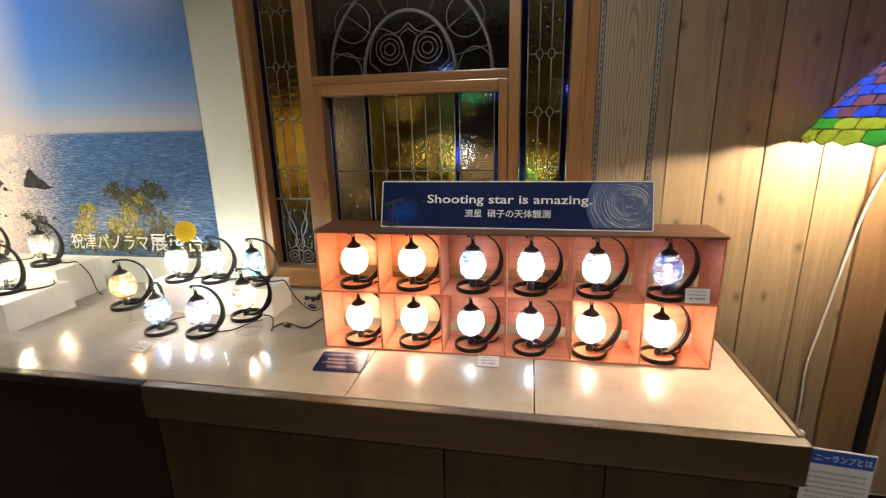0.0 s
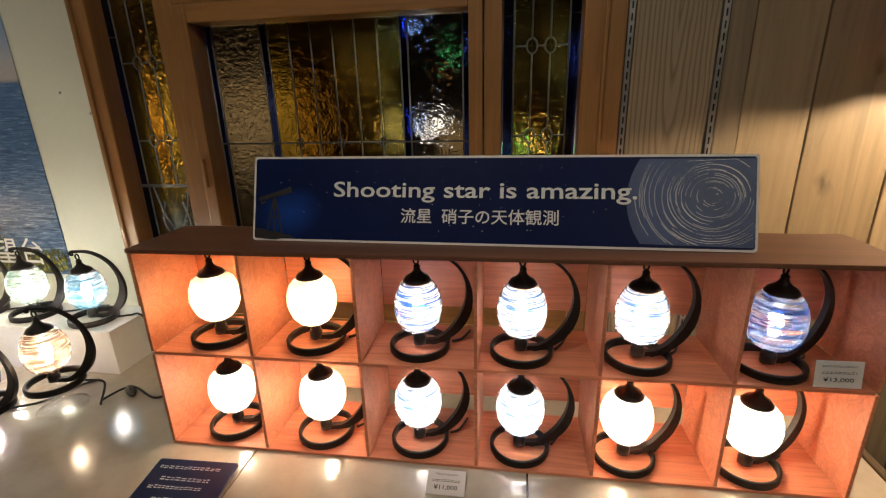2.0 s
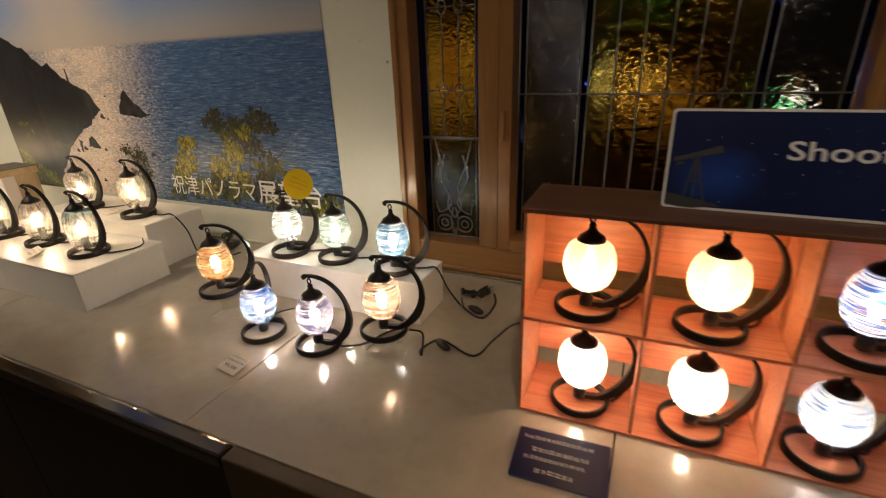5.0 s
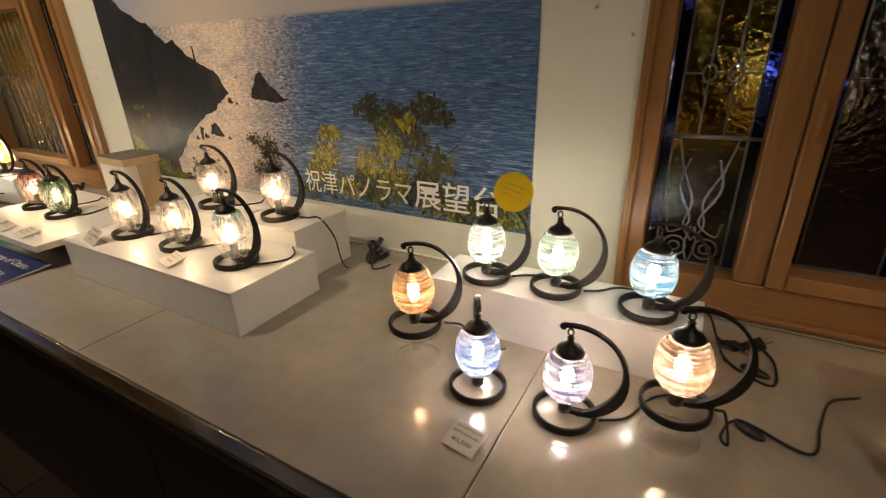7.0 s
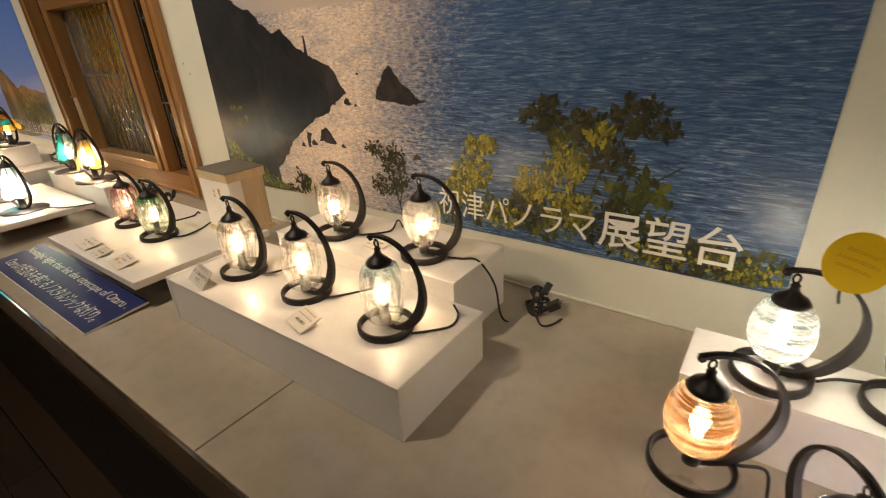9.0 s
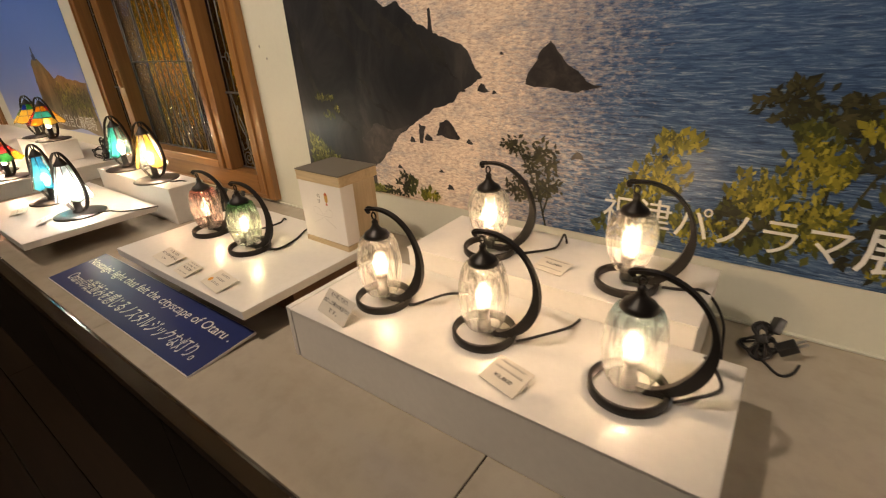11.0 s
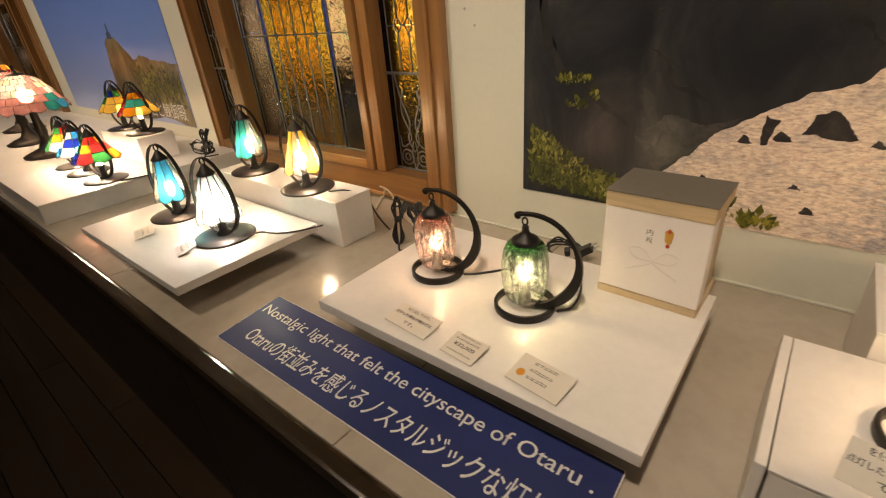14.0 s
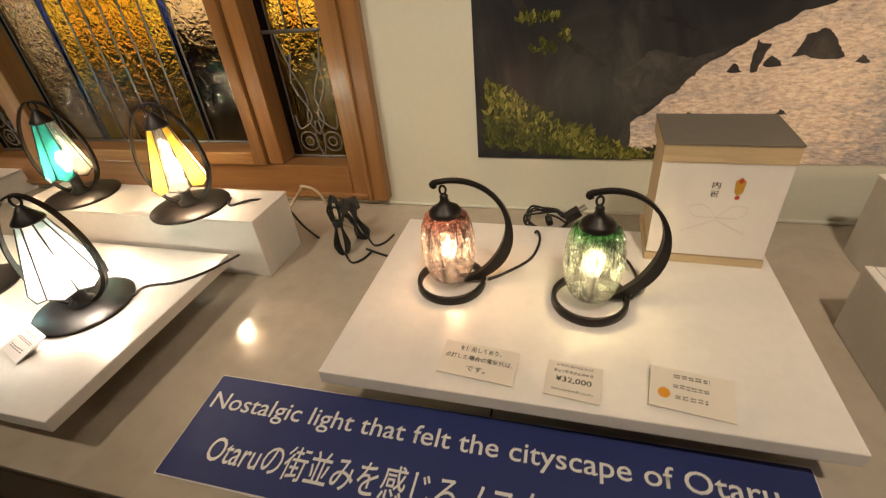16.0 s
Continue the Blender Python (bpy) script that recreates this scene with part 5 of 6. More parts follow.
tied_cord(-1.905, 1.809, TOP, 0.080, -30, 18, "black cord folded and tied, leaning by the white block", 3)
cord_bundle(-1.913, 1.844, TOP, 0.055, 2, "black cord coiled and tied beside the white block")
cord_bundle(-0.909, 1.800, TOP, 0.05, 4, "black cord and plug by the wall", True)
part("cord", tube(smooth_line([(0, 0, 0.004), (0.03, -0.05, 0.003), (0.09, -0.08, 0.003), (0.10, 0.0, 0.003), (0.08, 0.06, 0.003)], 8), 0.0026, 7), M["cord"], thing("loose_cord", Matrix.Translation((-0.930, 1.773, TOP)), "loose black cord lying on the counter", "cord"), "", True)

B = "clear lamps on the white blocks"
crescent_lamp(-2.550, 1.454, 0.935, 5, "barrel", "clear", "black crescent lamp with clear barrel glass shade, bulb showing", B, "bulb", [(-2.480, 1.478, 0), (-2.450, 1.538, 0), (-2.410, 1.553, 0.004)], 0.93, 1.11)
crescent_lamp(-2.316, 1.462, 0.935, 3, "barrel", "seeded", "black crescent lamp with crackled clear glass shade, bulb showing", B, "bulb", [(-2.238, 1.494, 0), (-2.198, 1.554, 0), (-2.188, 1.584, 0.004)], 0.93, 1.11)
crescent_lamp(-2.066, 1.454, 0.935, 3, "barrel", "clear_blue", "black crescent lamp with clear barrel shade, pale blue top", B, "bulb", [(-1.986, 1.482, 0), (-1.956, 1.522, 0), (-1.966, 1.562, 0), (-1.986, 1.577, 0.01)], 0.93, 1.11)
crescent_lamp(-2.436, 1.680, 0.980, 8, "tulip", "seeded", "black crescent lamp with rounded crackled clear shade", B, "bulb", [(-2.356, 1.710, 0), (-2.316, 1.760, 0.0), (-2.306, 1.790, 0.02), (-2.306, 1.830, -0.1), (-2.306, 1.850, -0.172)], 0.93, 1.11)
crescent_lamp(-2.142, 1.684, 0.980, 8, "tulip", "clear", "black crescent lamp with rounded clear glass shade", B, "bulb", [(-2.052, 1.709, 0), (-2.012, 1.719, 0.0), (-1.977, 1.734, -0.06), (-1.962, 1.749, -0.16), (-1.912, 1.789, -0.174), (-1.882, 1.839, -0.174)], 0.93, 1.11)
price_card(-2.592, 1.344, 0.935, -10, 0.093, 0.050, [("を使用しており、", 0.009, 0.06, "ink", 0.038), ("点灯した場合の電気代は", 0.009, 0.088, "ink", 0.023), ("です。", 0.009, 0.03, "ink", 0.009)], "white notice card leaning in acrylic on the block edge", -44, "card", True, 6)
price_card(-2.231, 1.353, 0.935, -14, 0.070, 0.052, [("", 0.004, 0.05, "ink", 0.043), ("", 0.005, 0.056, "ink", 0.031), ("¥3,800", 0.008, 0.036, "ink", 0.014)], "small price card in clear acrylic on the white block", -74, "card", True, 7)
price_card(-2.288, 1.649, 0.980, -8, 0.066, 0.052, [("", 0.004, 0.056, "ink", 0.043), ("¥3,800", 0.008, 0.036, "ink", 0.026), ("", 0.004, 0.056, "ink", 0.012)], "cream price card lying on the rear white block", -84, "card", False, 8)


# ---- low trays ----
def tray(name, x0, x1, y0, y1, ztop, label, blocks):
    t = thing(name, Matrix.Translation((x0, y0, TOP)), label, "display tray", "white trays")
    part("board", box(0, x1 - x0, 0, y1 - y0, ztop - TOP - 0.022, ztop - TOP, 0.002), M["white"], t)
    for a, b, c, d in blocks:
        part("support", box(a, b, c, d, 0.0004, ztop - TOP - 0.0225, 0.002), M["block"], t, "reddish brown wooden support")
    return t


tray("wide_tray", -3.456, -2.814, 1.288, 1.709, 0.907, "white board tray on a brown support with lamps and box", [(0.30, 0.623, 0.14, 0.35)])
tray("far_tray", -4.440, -3.795, 1.146, 1.548, 0.897, "white board tray on a wooden support with leaded lamps", [(0.12, 0.45, 0.16, 0.33)])
stand("end_display_block", -4.400, -3.745, 1.585, 1.716, TOP, 0.955, "white painted block before the window carrying two leaded lamps")

crescent_lamp(-3.316, 1.506, 0.907, 12, "barrel", "pink_cut", "black crescent lamp with pink cut-glass barrel shade", "cut-glass lamps", "bulb", [(-3.233, 1.544, 0), (-3.193, 1.594, 0), (-3.183, 1.654, 0), (-3.193, 1.682, 0), (-3.213, 1.724, -0.09), (-3.243, 1.774, -0.106)])
crescent_lamp(-3.095, 1.492, 0.907, 10, "barrel", "green_cut", "black crescent lamp with green cut-glass barrel shade", "cut-glass lamps", "bulb", [(-3.019, 1.535, 0), (-3.029, 1.595, 0), (-3.059, 1.655, 0), (-3.079, 1.695, -0.02), (-3.099, 1.745, -0.10)])
cord_bundle(-3.185, 1.860, TOP, 0.085, 7, "black cord coiled behind the white tray", True)
price_card(-3.241, 1.312, 0.907, -5, 0.104, 0.052, [("を使用しており、", 0.008, 0.058, "ink", 0.039), ("点灯した場合の電気代は、", 0.008, 0.094, "ink", 0.025), ("です。", 0.008, 0.026, "ink", 0.009)], "white notice card in acrylic on the tray edge", -81, "card", True, 9)
price_card(-3.117, 1.302, 0.907, -5, 0.068, 0.050, [("", 0.004, 0.045, "ink", 0.043), ("", 0.005, 0.05, "ink", 0.034), ("¥32,000", 0.009, 0.044, "ink", 0.020), ("", 0.004, 0.050, "ink", 0.008)], "price card in clear acrylic on the tray edge", -80, "card", True, 10)
note = price_card(-2.982, 1.306, 0.907, -7, 0.092, 0.056, [("", 0.007, 0.040, "ink", 0.043), ("", 0.007, 0.040, "ink", 0.029), ("", 0.007, 0.036, "ink", 0.015)], "cream card with a small orange round print on the tray", -80, "card", False, 11)
part("round_print", slab(arc(0.016, 0.020, 0.007, 0.007, 0, 360, 20)[:-1], 0.0002), M["orange"], note, "", False, pose(-0.046, 0, 0.0032, -80, 0, 0) @ Matrix.Translation((0, -0.0002, 0)))

# wooden gift box with paper band
gift = thing("gift_box", pose(-3.006, 1.620, 0.907, 0, 0, -1.5), "pale pine gift box with white paper band and grey lid", "box")
GW, GD, GH = 0.176, 0.132, 0.207
part("box_body", box(0.006, GW - 0.006, 0.006, GD - 0.006, 0.0005, GH - 0.030, 0.002), M["pine"], gift)
part("foot_rail", box(0, GW, 0, GD, 0.0, 0.014, 0.0015), M["pine_lid"], gift)
part("box_lid", box(0, GW, 0, GD, GH - 0.029, GH - 0.002, 0.002), M["pine_lid"], gift)
part("lid_cover", box(-0.001, GW + 0.001, -0.001, GD + 0.001, GH - 0.0019, GH + 0.001, 0.0006), M["greylid"], gift, "grey lid cover")
part("paper_band", box(0.0015, GW - 0.0015, 0.0018, 0.0052, 0.016, GH - 0.026, 0.0008, bm=box(GW - 0.0055, GW - 0.0012, 0.0055, 0.045, 0.016, GH - 0.026, 0.0006)), M["paper"], gift, "white paper band")
face = Matrix.Translation((0, 0.0012, 0))
for ch, zz in (("内", 0.138), ("祝", 0.123)):
    lettering(ch, 0.011, M["ink"], gift, face @ Matrix.Translation((0.076, 0, zz)), 0.011)
knot = bmesh.new()
slab([(0.107, 0.132), (0.112, 0.127), (0.118, 0.132), (0.1195, 0.150), (0.1125, 0.157), (0.1055, 0.150)], 0.0003, knot)
part("noshi_print", knot, M["goldink"], gift, "", False, face)
dots = bmesh.new()
slab([(0.1085, 0.151), (0.1125, 0.156), (0.1165, 0.151), (0.1125, 0.146)], 0.0003, dots)
slab(arc(0.1125, 0.124, 0.0035, 0.0035, 0, 360, 12)[:-1], 0.0003, dots)
part("noshi_tip", dots, M["redink"], gift, "", False, face @ Matrix.Translation((0, -0.0004, 0)))
bow = bmesh.new()
for s in (-1, 1):
    lp = [(p.x, p.z) for p in smooth_line([(0.092, 0, 0.088), (0.092 + s * 0.020, 0, 0.108), (0.092 + s * 0.040, 0, 0.104), (0.092 + s * 0.030, 0, 0.088), (0.092, 0, 0.085), (0.092 + s * 0.045, 0, 0.060)], 8)]
    blade(lp, [(x, z + 0.0013) for x, z in lp], 0, 0.0003, bow)
part("bow_print", bow, M["paleink"], gift, "pale printed bow", False, face)

# long blue sign lying on the counter
long_sign = board_sign("long_blue_sign", pose(-3.658, 1.149, TOP + 0.0035, -85.5, 0, 0.4), 0.824, 0.163, 0.006, M["blue"], "long blue sign board with white words lying on the counter", 0.0015, 0.003)
lettering("Nostalgic light that felt the cityscape of Otaru .", 0.036, M["white_ink"], long_sign, Matrix.Translation((0.014, -0.0012, 0.097)), 0.785, bold=0.006)
lettering("Otaruの街並みを感じるノスタルジックな灯り。", 0.046, M["white_ink"], long_sign, Matrix.Translation((0.058, -0.0012, 0.026)), 0.720, bold=0.006)


# ---- leaded lamps with a hoop arm ----
def hoop():
    n, inner, outer = 44, [], []
    for i in range(n + 1):
        a = radians(-90 + 360 * i / n)
        sq = 1 - 0.16 * math.sin(a)
        x, z = 0.067 * math.cos(a) * sq, 0.116 + 0.108 * math.sin(a)
        wdt = 0.0019 + 0.0032 * max(0.0, math.cos(a + 0.6)) ** 1.5
        nx, nz = math.cos(a), math.sin(a)
        inner.append((x - nx * wdt, z - nz * wdt))
        outer.append((x + nx * wdt * 0.5, z + nz * wdt * 0.5))
    return blade(inner, outer, 0, 0.010)


def disc_base():
    return lathe([(0.0001, 0.009), (0.05, 0.0085), (0.078, 0.005), (0.082, 0.003), (0.081, 0.0), (0.0001, 0.0)], 40)


def lamp_loop():
    bm = tube([(0.008 * math.cos(t), 0, 0.213 + 0.009 * math.sin(t)) for t in [2 * math.pi * k / 16 for k in range(17)]], 0.0022, 6)
    lathe([(0.0001, 0.206), (0.006, 0.204), (0.010, 0.198), (0.014, 0.192), (0.024, 0.181), (0.0245, 0.178), (0.0001, 0.178)], 20, bm)
    return bm


def low_socket():
    return lathe([(0.0001, 0.008), (0.020, 0.008), (0.021, 0.014), (0.012, 0.020), (0.0115, 0.052), (0.0135, 0.054), (0.0135, 0.062), (0.0001, 0.063)], 18)


def low_bulb():
    return lathe([(0.0001, 0.062), (0.007, 0.064), (0.010, 0.076), (0.014, 0.088), (0.013, 0.099), (0.008, 0.108), (0.0001, 0.112)], 14)


def leaded_lamp(x, y, z, yaw, keys, label, group, bulb="bulb_small", flare=0.052, drop=0.062, rows=1, seed=1, cord=(), n=8, scallop=0.008, base="iron", scale=1.0):
    """Cone of leaded glass panels hanging in an iron hoop on a round plate."""
    m = pose(x, y, z, 0, 0, yaw)
    t = thing("leaded_lamp", m, label, "table lamp", group)
    cached("plate|" + base, disc_base, M[base], t, "round dark metal base", True)
    cached("hoop", hoop, M["iron"], t, "black oval hoop arm")
    cached("loop", lamp_loop, M["iron"], t, "", True)
    cached("low_socket", low_socket, M["socket"], t, "", True)
    cached("low_bulb|" + bulb, low_bulb, M[bulb], t, "glowing bulb", True)
    rnd = random.Random(seed)
    P = lambda rr, aa, zz: Vector((rr * math.cos(aa), rr * math.sin(aa), zz))
    levels = [(0.019, 0.182)] + [(0.019 + (flare - 0.019) * (k / rows) ** 1.1, 0.182 - (0.182 - drop) * k / rows) for k in range(1, rows + 1)]
    step = 2 * math.pi / n
    rb, zb = levels[-1]
    rim = [q for k in range(n) for q in (P(rb, k * step, zb), P(rb * 1.01, (k + 0.5) * step, zb - scallop))] + [P(rb, 0, zb)]
    sh = part("shade", tube(rim, 0.0014, 5), M["iron"], t, "leaded glass shade")
    for rr, zz in levels[1:-1]:
        part("lead_band", tube([P(rr, k * step, zz) for k in range(n + 1)], 0.0014, 5), M["iron"], sh)
    for k in range(n):
        part("lead_rib", tube([P(rr, k * step, zz) for rr, zz in levels], 0.0014, 5), M["iron"], sh)
    for r, ((ra, za), (rb, zb)) in enumerate(zip(levels, levels[1:])):
        for k in range(n):
            a0, a1 = step * k, step * (k + 1)
            low = [P(rb * 1.01, (a0 + a1) / 2, zb - scallop)] if r == rows - 1 else []
            pts = [P(ra, a0, za), P(ra, a1, za), P(rb, a1, zb)] + low + [P(rb, a0, zb)]
            c = sum(pts, Vector()) / len(pts)
            bm = bmesh.new()
            bm.faces.new([bm.verts.new(c + (p - c) * 1.0045) for p in pts])
            key = keys[(k + r * 3) % len(keys)] if rows == 1 else rnd.choice(keys)
            part("glass_panel", bm, M[key], sh)
    if cord:
        part("cord", lying_cord(m, [(x + math.cos(radians(yaw)) * 0.088, y + math.sin(radians(yaw)) * 0.088, 0.006), *cord], z), M["cord"], t, "", True)
    return t


D = "leaded lamps on the far tray and block"
leaded_lamp(-4.258, 1.366, 0.897, 20, ["seedy", "seedy", "sky", "sky"], "iron hoop lamp with sky blue and clear leaded shade", D, "bulb_small", 0.050)
leaded_lamp(-3.962, 1.360, 0.897, 20, ["mint", "mint", "milk", "mint"], "iron hoop lamp with mint-white leaded glass shade", D, "bulb_white", 0.058, cord=[(-3.887, 1.425, 0), (-3.837, 1.445, 0), (-3.797, 1.485, 0), (-3.767, 1.545, 0.0), (-3.737, 1.605, 0.003)][:4])
leaded_lamp(-4.262, 1.655, 0.955, 20, ["seedy", "teal", "teal", "seedy"], "iron hoop lamp with teal and clear leaded shade", D, "bulb_small", 0.050)
leaded_lamp(-3.928, 1.630, 0.955, 20, ["cream", "honey", "seedy", "honey"], "iron hoop lamp with honey and cream leaded shade", D, "bulb_soft", 0.056, cord=[(-3.833, 1.638, 0.0), (-3.793, 1.668, 0.0), (-3.758, 1.708, -0.03), (-3.733, 1.728, -0.10), (-3.703, 1.758, -0.167)])
tied_cord(-3.617, 1.687, TOP, 0.135, -14, 30, "black cord folded and tied, leaning by the end block", 5)
tied_cord(-3.591, 1.759, TOP, 0.10, -38, 70, "black cord folded and tied under the window", 6)
t = thing("loose_cord", Matrix.Translation((-3.574, 1.711, TOP)), "black cord running along the counter to the tray", "cord")
part("cord", tube(smooth_line([(0, 0, 0.004), (0.06, -0.02, 0.003), (0.12, -0.03, 0.003), (0.17, 0.01, 0.003), (0.21, 0.06, 0.003), (0.30, 0.09, 0.003), (0.40, 0.08, 0.003)], 8), 0.0028, 7), M["cord"], t, "", True)
t = thing("beige_cord", Matrix.Translation((-3.716, 1.705, TOP)), "pale beige cord looped behind the white block", "cord")
part("cord", tube(smooth_line([(-0.14, 0.12, 0.004), (-0.05, 0.09, 0.10), (0.01, 0.02, 0.150), (0.04, 0.03, 0.13), (0.06, 0.05, 0.05), (0.09, 0.08, 0.004)], 8), 0.0028, 7), M["beige_cord"], t, "", True)
price_card(-3.978, 1.232, 0.897, -18, 0.068, 0.052, [("", 0.004, 0.045, "ink", 0.040), ("", 0.006, 0.05, "ink", 0.028), ("", 0.008, 0.044, "ink", 0.012)], "price card in clear acrylic on the far tray", -72, "paper", True, 12)
price_card(-4.205, 1.214, 0.897, -18, 0.080, 0.052, [("", 0.005, 0.05, "goldink", 0.034), ("", 0.006, 0.05, "ink", 0.020)], "cream card lying on the far tray", -82, "card", False, 13)

# raised far platform with coloured lamps
stand("far_platform", -10.300, -4.860, 1.129, 1.930, TOP, 0.890, "long raised white platform on the counter carrying coloured lamps")
stand("far_display_block", -5.534, -5.080, 1.582, 1.740, 0.890, 1.000, "white block on the platform carrying two orange lamps")
E_ = "coloured leaded lamps on the platform"
ALL = ["red", "cobalt", "green", "tangerine", "sky", "lime"]
leaded_lamp(-5.418, 1.664, 1.000, 20, ["tangerine", "honey", "tangerine", "cobalt", "green"], "hoop lamp with amber, green and blue leaded shade", E_, "bulb_dim", 0.086, 0.092, 3, 3)
leaded_lamp(-5.187, 1.665, 1.000, 20, ["tangerine", "red", "honey", "green", "teal"], "hoop lamp with red, orange and green leaded shade", E_, "bulb_dim", 0.086, 0.092, 3, 4)
leaded_lamp(-4.976, 1.390, 0.890, 20, ["red", "red", "cobalt", "green", "tangerine"], "hoop lamp with dark red, blue and green leaded shade", E_, "bulb_soft", 0.086, 0.092, 3, 5, [(-4.886, 1.420, 0), (-4.856, 1.490, 0), (-4.866, 1.590, 0)])
leaded_lamp(-5.188, 1.391, 0.890, 20, ["cobalt", "cobalt", "sky", "milk"], "hoop lamp with cobalt and white leaded shade", E_, "bulb_soft", 0.086, 0.092, 3, 6)
leaded_lamp(-5.388, 1.400, 0.890, 20, ["green", "lime", "red", "tangerine", "milk"], "hoop lamp with green, red and white leaded shade", E_, "bulb_soft", 0.086, 0.092, 3, 7)
cord_bundle(-4.977, 1.804, 0.890, 0.12, 12, "large tangle of black cords with plug on the platform", True)
tied_cord(-4.928, 1.798, 0.890, 0.12, -5, 40, "black cord with plug standing up from the tangle", 8)


def mosaic_lamp(x, y, z, r0, r1, height, stem, keys, rows, n, label, seed, low_keys=None, rib=None):
    """Large domed lamp of many small leaded pieces on a bronze foot."""
    t = thing("mosaic_lamp", Matrix.Translation((x, y, z)), label, "lamp", "large leaded lamps")
    rnd = random.Random(seed)
    part("foot", lathe([(0.0001, 0), (0.115, 0), (0.118, 0.008), (0.085, 0.022), (0.040, 0.040), (0.022, 0.075), (0.020, 0.10)], 28), M["bronze"], t, "", True)
    part("stem", lathe([(0.020, 0.1005), (0.026, 0.12), (0.018, 0.17), (0.017, stem - 0.06), (0.028, stem - 0.04), (0.012, stem - 0.02), (0.012, stem)], 20), M["bronze"], t, "dark bronze stem", True)
    sh = part("shade_lead", bmesh.new(), M["bronze"], t, "dark lead lines")
    leads = bmesh.new()
    b = bmesh.new()
    bmesh.ops.create_icosphere(b, subdivisions=2, radius=0.034)
    part("bulb", b, M["bulb_big" if stem > 1 else "bulb_table"], t, "glowing bulb", True, Matrix.Translation((0, 0, stem + 0.02)))
    lv = []
    for k in range(rows + 1):
        u = k / rows
        lv.append((r0 + (r1 - r0) * (u ** 0.85), stem + height * (1 - u ** 1.35) - 0.04))
    for i, ((ra, za), (rb, zb)) in enumerate(zip(lv, lv[1:])):
        for k in range(n):
            off = 0.5 * (i % 2)
            a0, a1 = 2 * math.pi * (k + off) / n, 2 * math.pi * (k + 1 + off) / n
            j0, j1 = rnd.uniform(-0.1, 0.1) * (a1 - a0), 0
            P = lambda rr, aa, zz: Vector((rr * math.cos(aa), rr * math.sin(aa), zz))
            pts = [P(ra, a0 + j0, za), P(ra, a1 - 0.02, za), P(rb, a1, zb), P(rb, (a0 + a1) / 2, zb - (0.012 if i == rows - 1 else 0.004)), P(rb, a0, zb)]
            c = sum(pts, Vector()) / 5
            bm = bmesh.new()
            bm.faces.new([bm.verts.new(c + (p - c) * 1.06) for p in pts])
            key = rnd.choice((low_keys or keys) if i >= rows - 2 else keys)
            if rib and k % 6 == 4 and i > 2:
                key = rib[1] if i == rows - 1 else rib[0]
            part("glass_piece", bm, M[key], sh)
            tube([P(ra, a0, za), P(rb, a0, zb)], 0.0016, 4, leads)
            tube([P(rb, a0, zb), P(rb, (a0 + a1) / 2, zb - (0.012 if i == rows - 1 else 0.004)), P(rb, a1, zb)], 0.0016, 4, leads)
    leads.to_mesh(sh.data)
    leads.free()
    tagged(sh, kind="stuff")
    part("finial", lathe([(r0 + 0.004, 0), (r0 + 0.004, 0.006), (0.012, 0.012), (0.006, 0.03), (0.010, 0.038), (0.0001, 0.05)], 18), M["bronze"], t, "", True, Matrix.Translation((0, 0, lv[0][1] - 0.002)))
    return t


mosaic_lamp(-5.804, 1.408, 0.890, 0.035, 0.165, 0.155, 0.27, ["milk", "milk", "rose", "cream"], 6, 16, "large lamp with white and rose leaded glass shade", 2, ["rose", "rose", "teal", "sky"])
mosaic_lamp(-6.302, 1.436, 0.890, 0.035, 0.165, 0.155, 0.27, ["milk", "cream", "rose"], 6, 16, "large lamp with white and pink leaded glass shade beyond", 3, ["rose", "sky", "milk"])
mosaic_lamp(-6.886, 1.524, 0.890, 0.035, 0.165, 0.15, 0.30, ["tangerine", "honey", "red"], 6, 16, "large lamp with orange leaded glass shade far along", 4)
mosaic_lamp(1.150, 1.600, 0.0, 0.05, 0.305, 0.27, 1.525, ["deep_cobalt", "violet", "violet", "deep_cobalt", "violet", "deep_cobalt"], 11, 26, "tall bronze floor lamp with blue and green leaded shade", 8, ["lime", "lime", "lime", "leaf"], ("ember", "ember"))

# white cord and socket on the plank wall
t = thing("white_cord", Matrix.Translation((1.140, WALL - 0.03, 0.30)), "white electric cord hanging down the plank wall", "cord")
part("cord", tube(smooth_line([(0.06, -0.20, 1.27), (0.055, -0.05, 1.0), (0.04, -0.004, 0.75), (0.01, 0.0, 0.5), (-0.015, 0.0, 0.3), (-0.01, 0.0, 0.12), (-0.005, 0.004, 0.0)], 10), 0.0045, 8), M["white_cord"], t, "", True)
part("socket_box", box(-0.035, 0.025, -0.012, 0.012, -0.05, 0.0, 0.004), M["white_cord"], t)

# notice on a stand by the counter's end
ns = thing("notice_stand", pose(0.757, 1.208, 0.0, 0, 0, -6), "white notice panel with blue heading on a thin black stand", "sign")
part("panel", box(0, 0.150, 0, 0.004, 0.50, 0.722, 0.001), M["paper"], ns)
part("heading", box(0.003, 0.147, -0.0012, -0.0002, 0.678, 0.719), M["bluelabel"], ns, "blue heading strip")
lettering("ニーランプとは", 0.021, M["white_ink"], ns, Matrix.Translation((0.020, -0.0014, 0.688)), 0.122, bold=0.012)
bars([(0.012, 0.140, 0.650 - 0.016 * k, 0.009) for k in range(8)], M["ink"], ns, Matrix.Translation((0, -0.0004, 0)), "print_line", 14)
part("pole", tube([(0.075, 0.012, 0.01), (0.075, 0.012, 0.60)], 0.006, 10), M["iron"], ns, "", True)
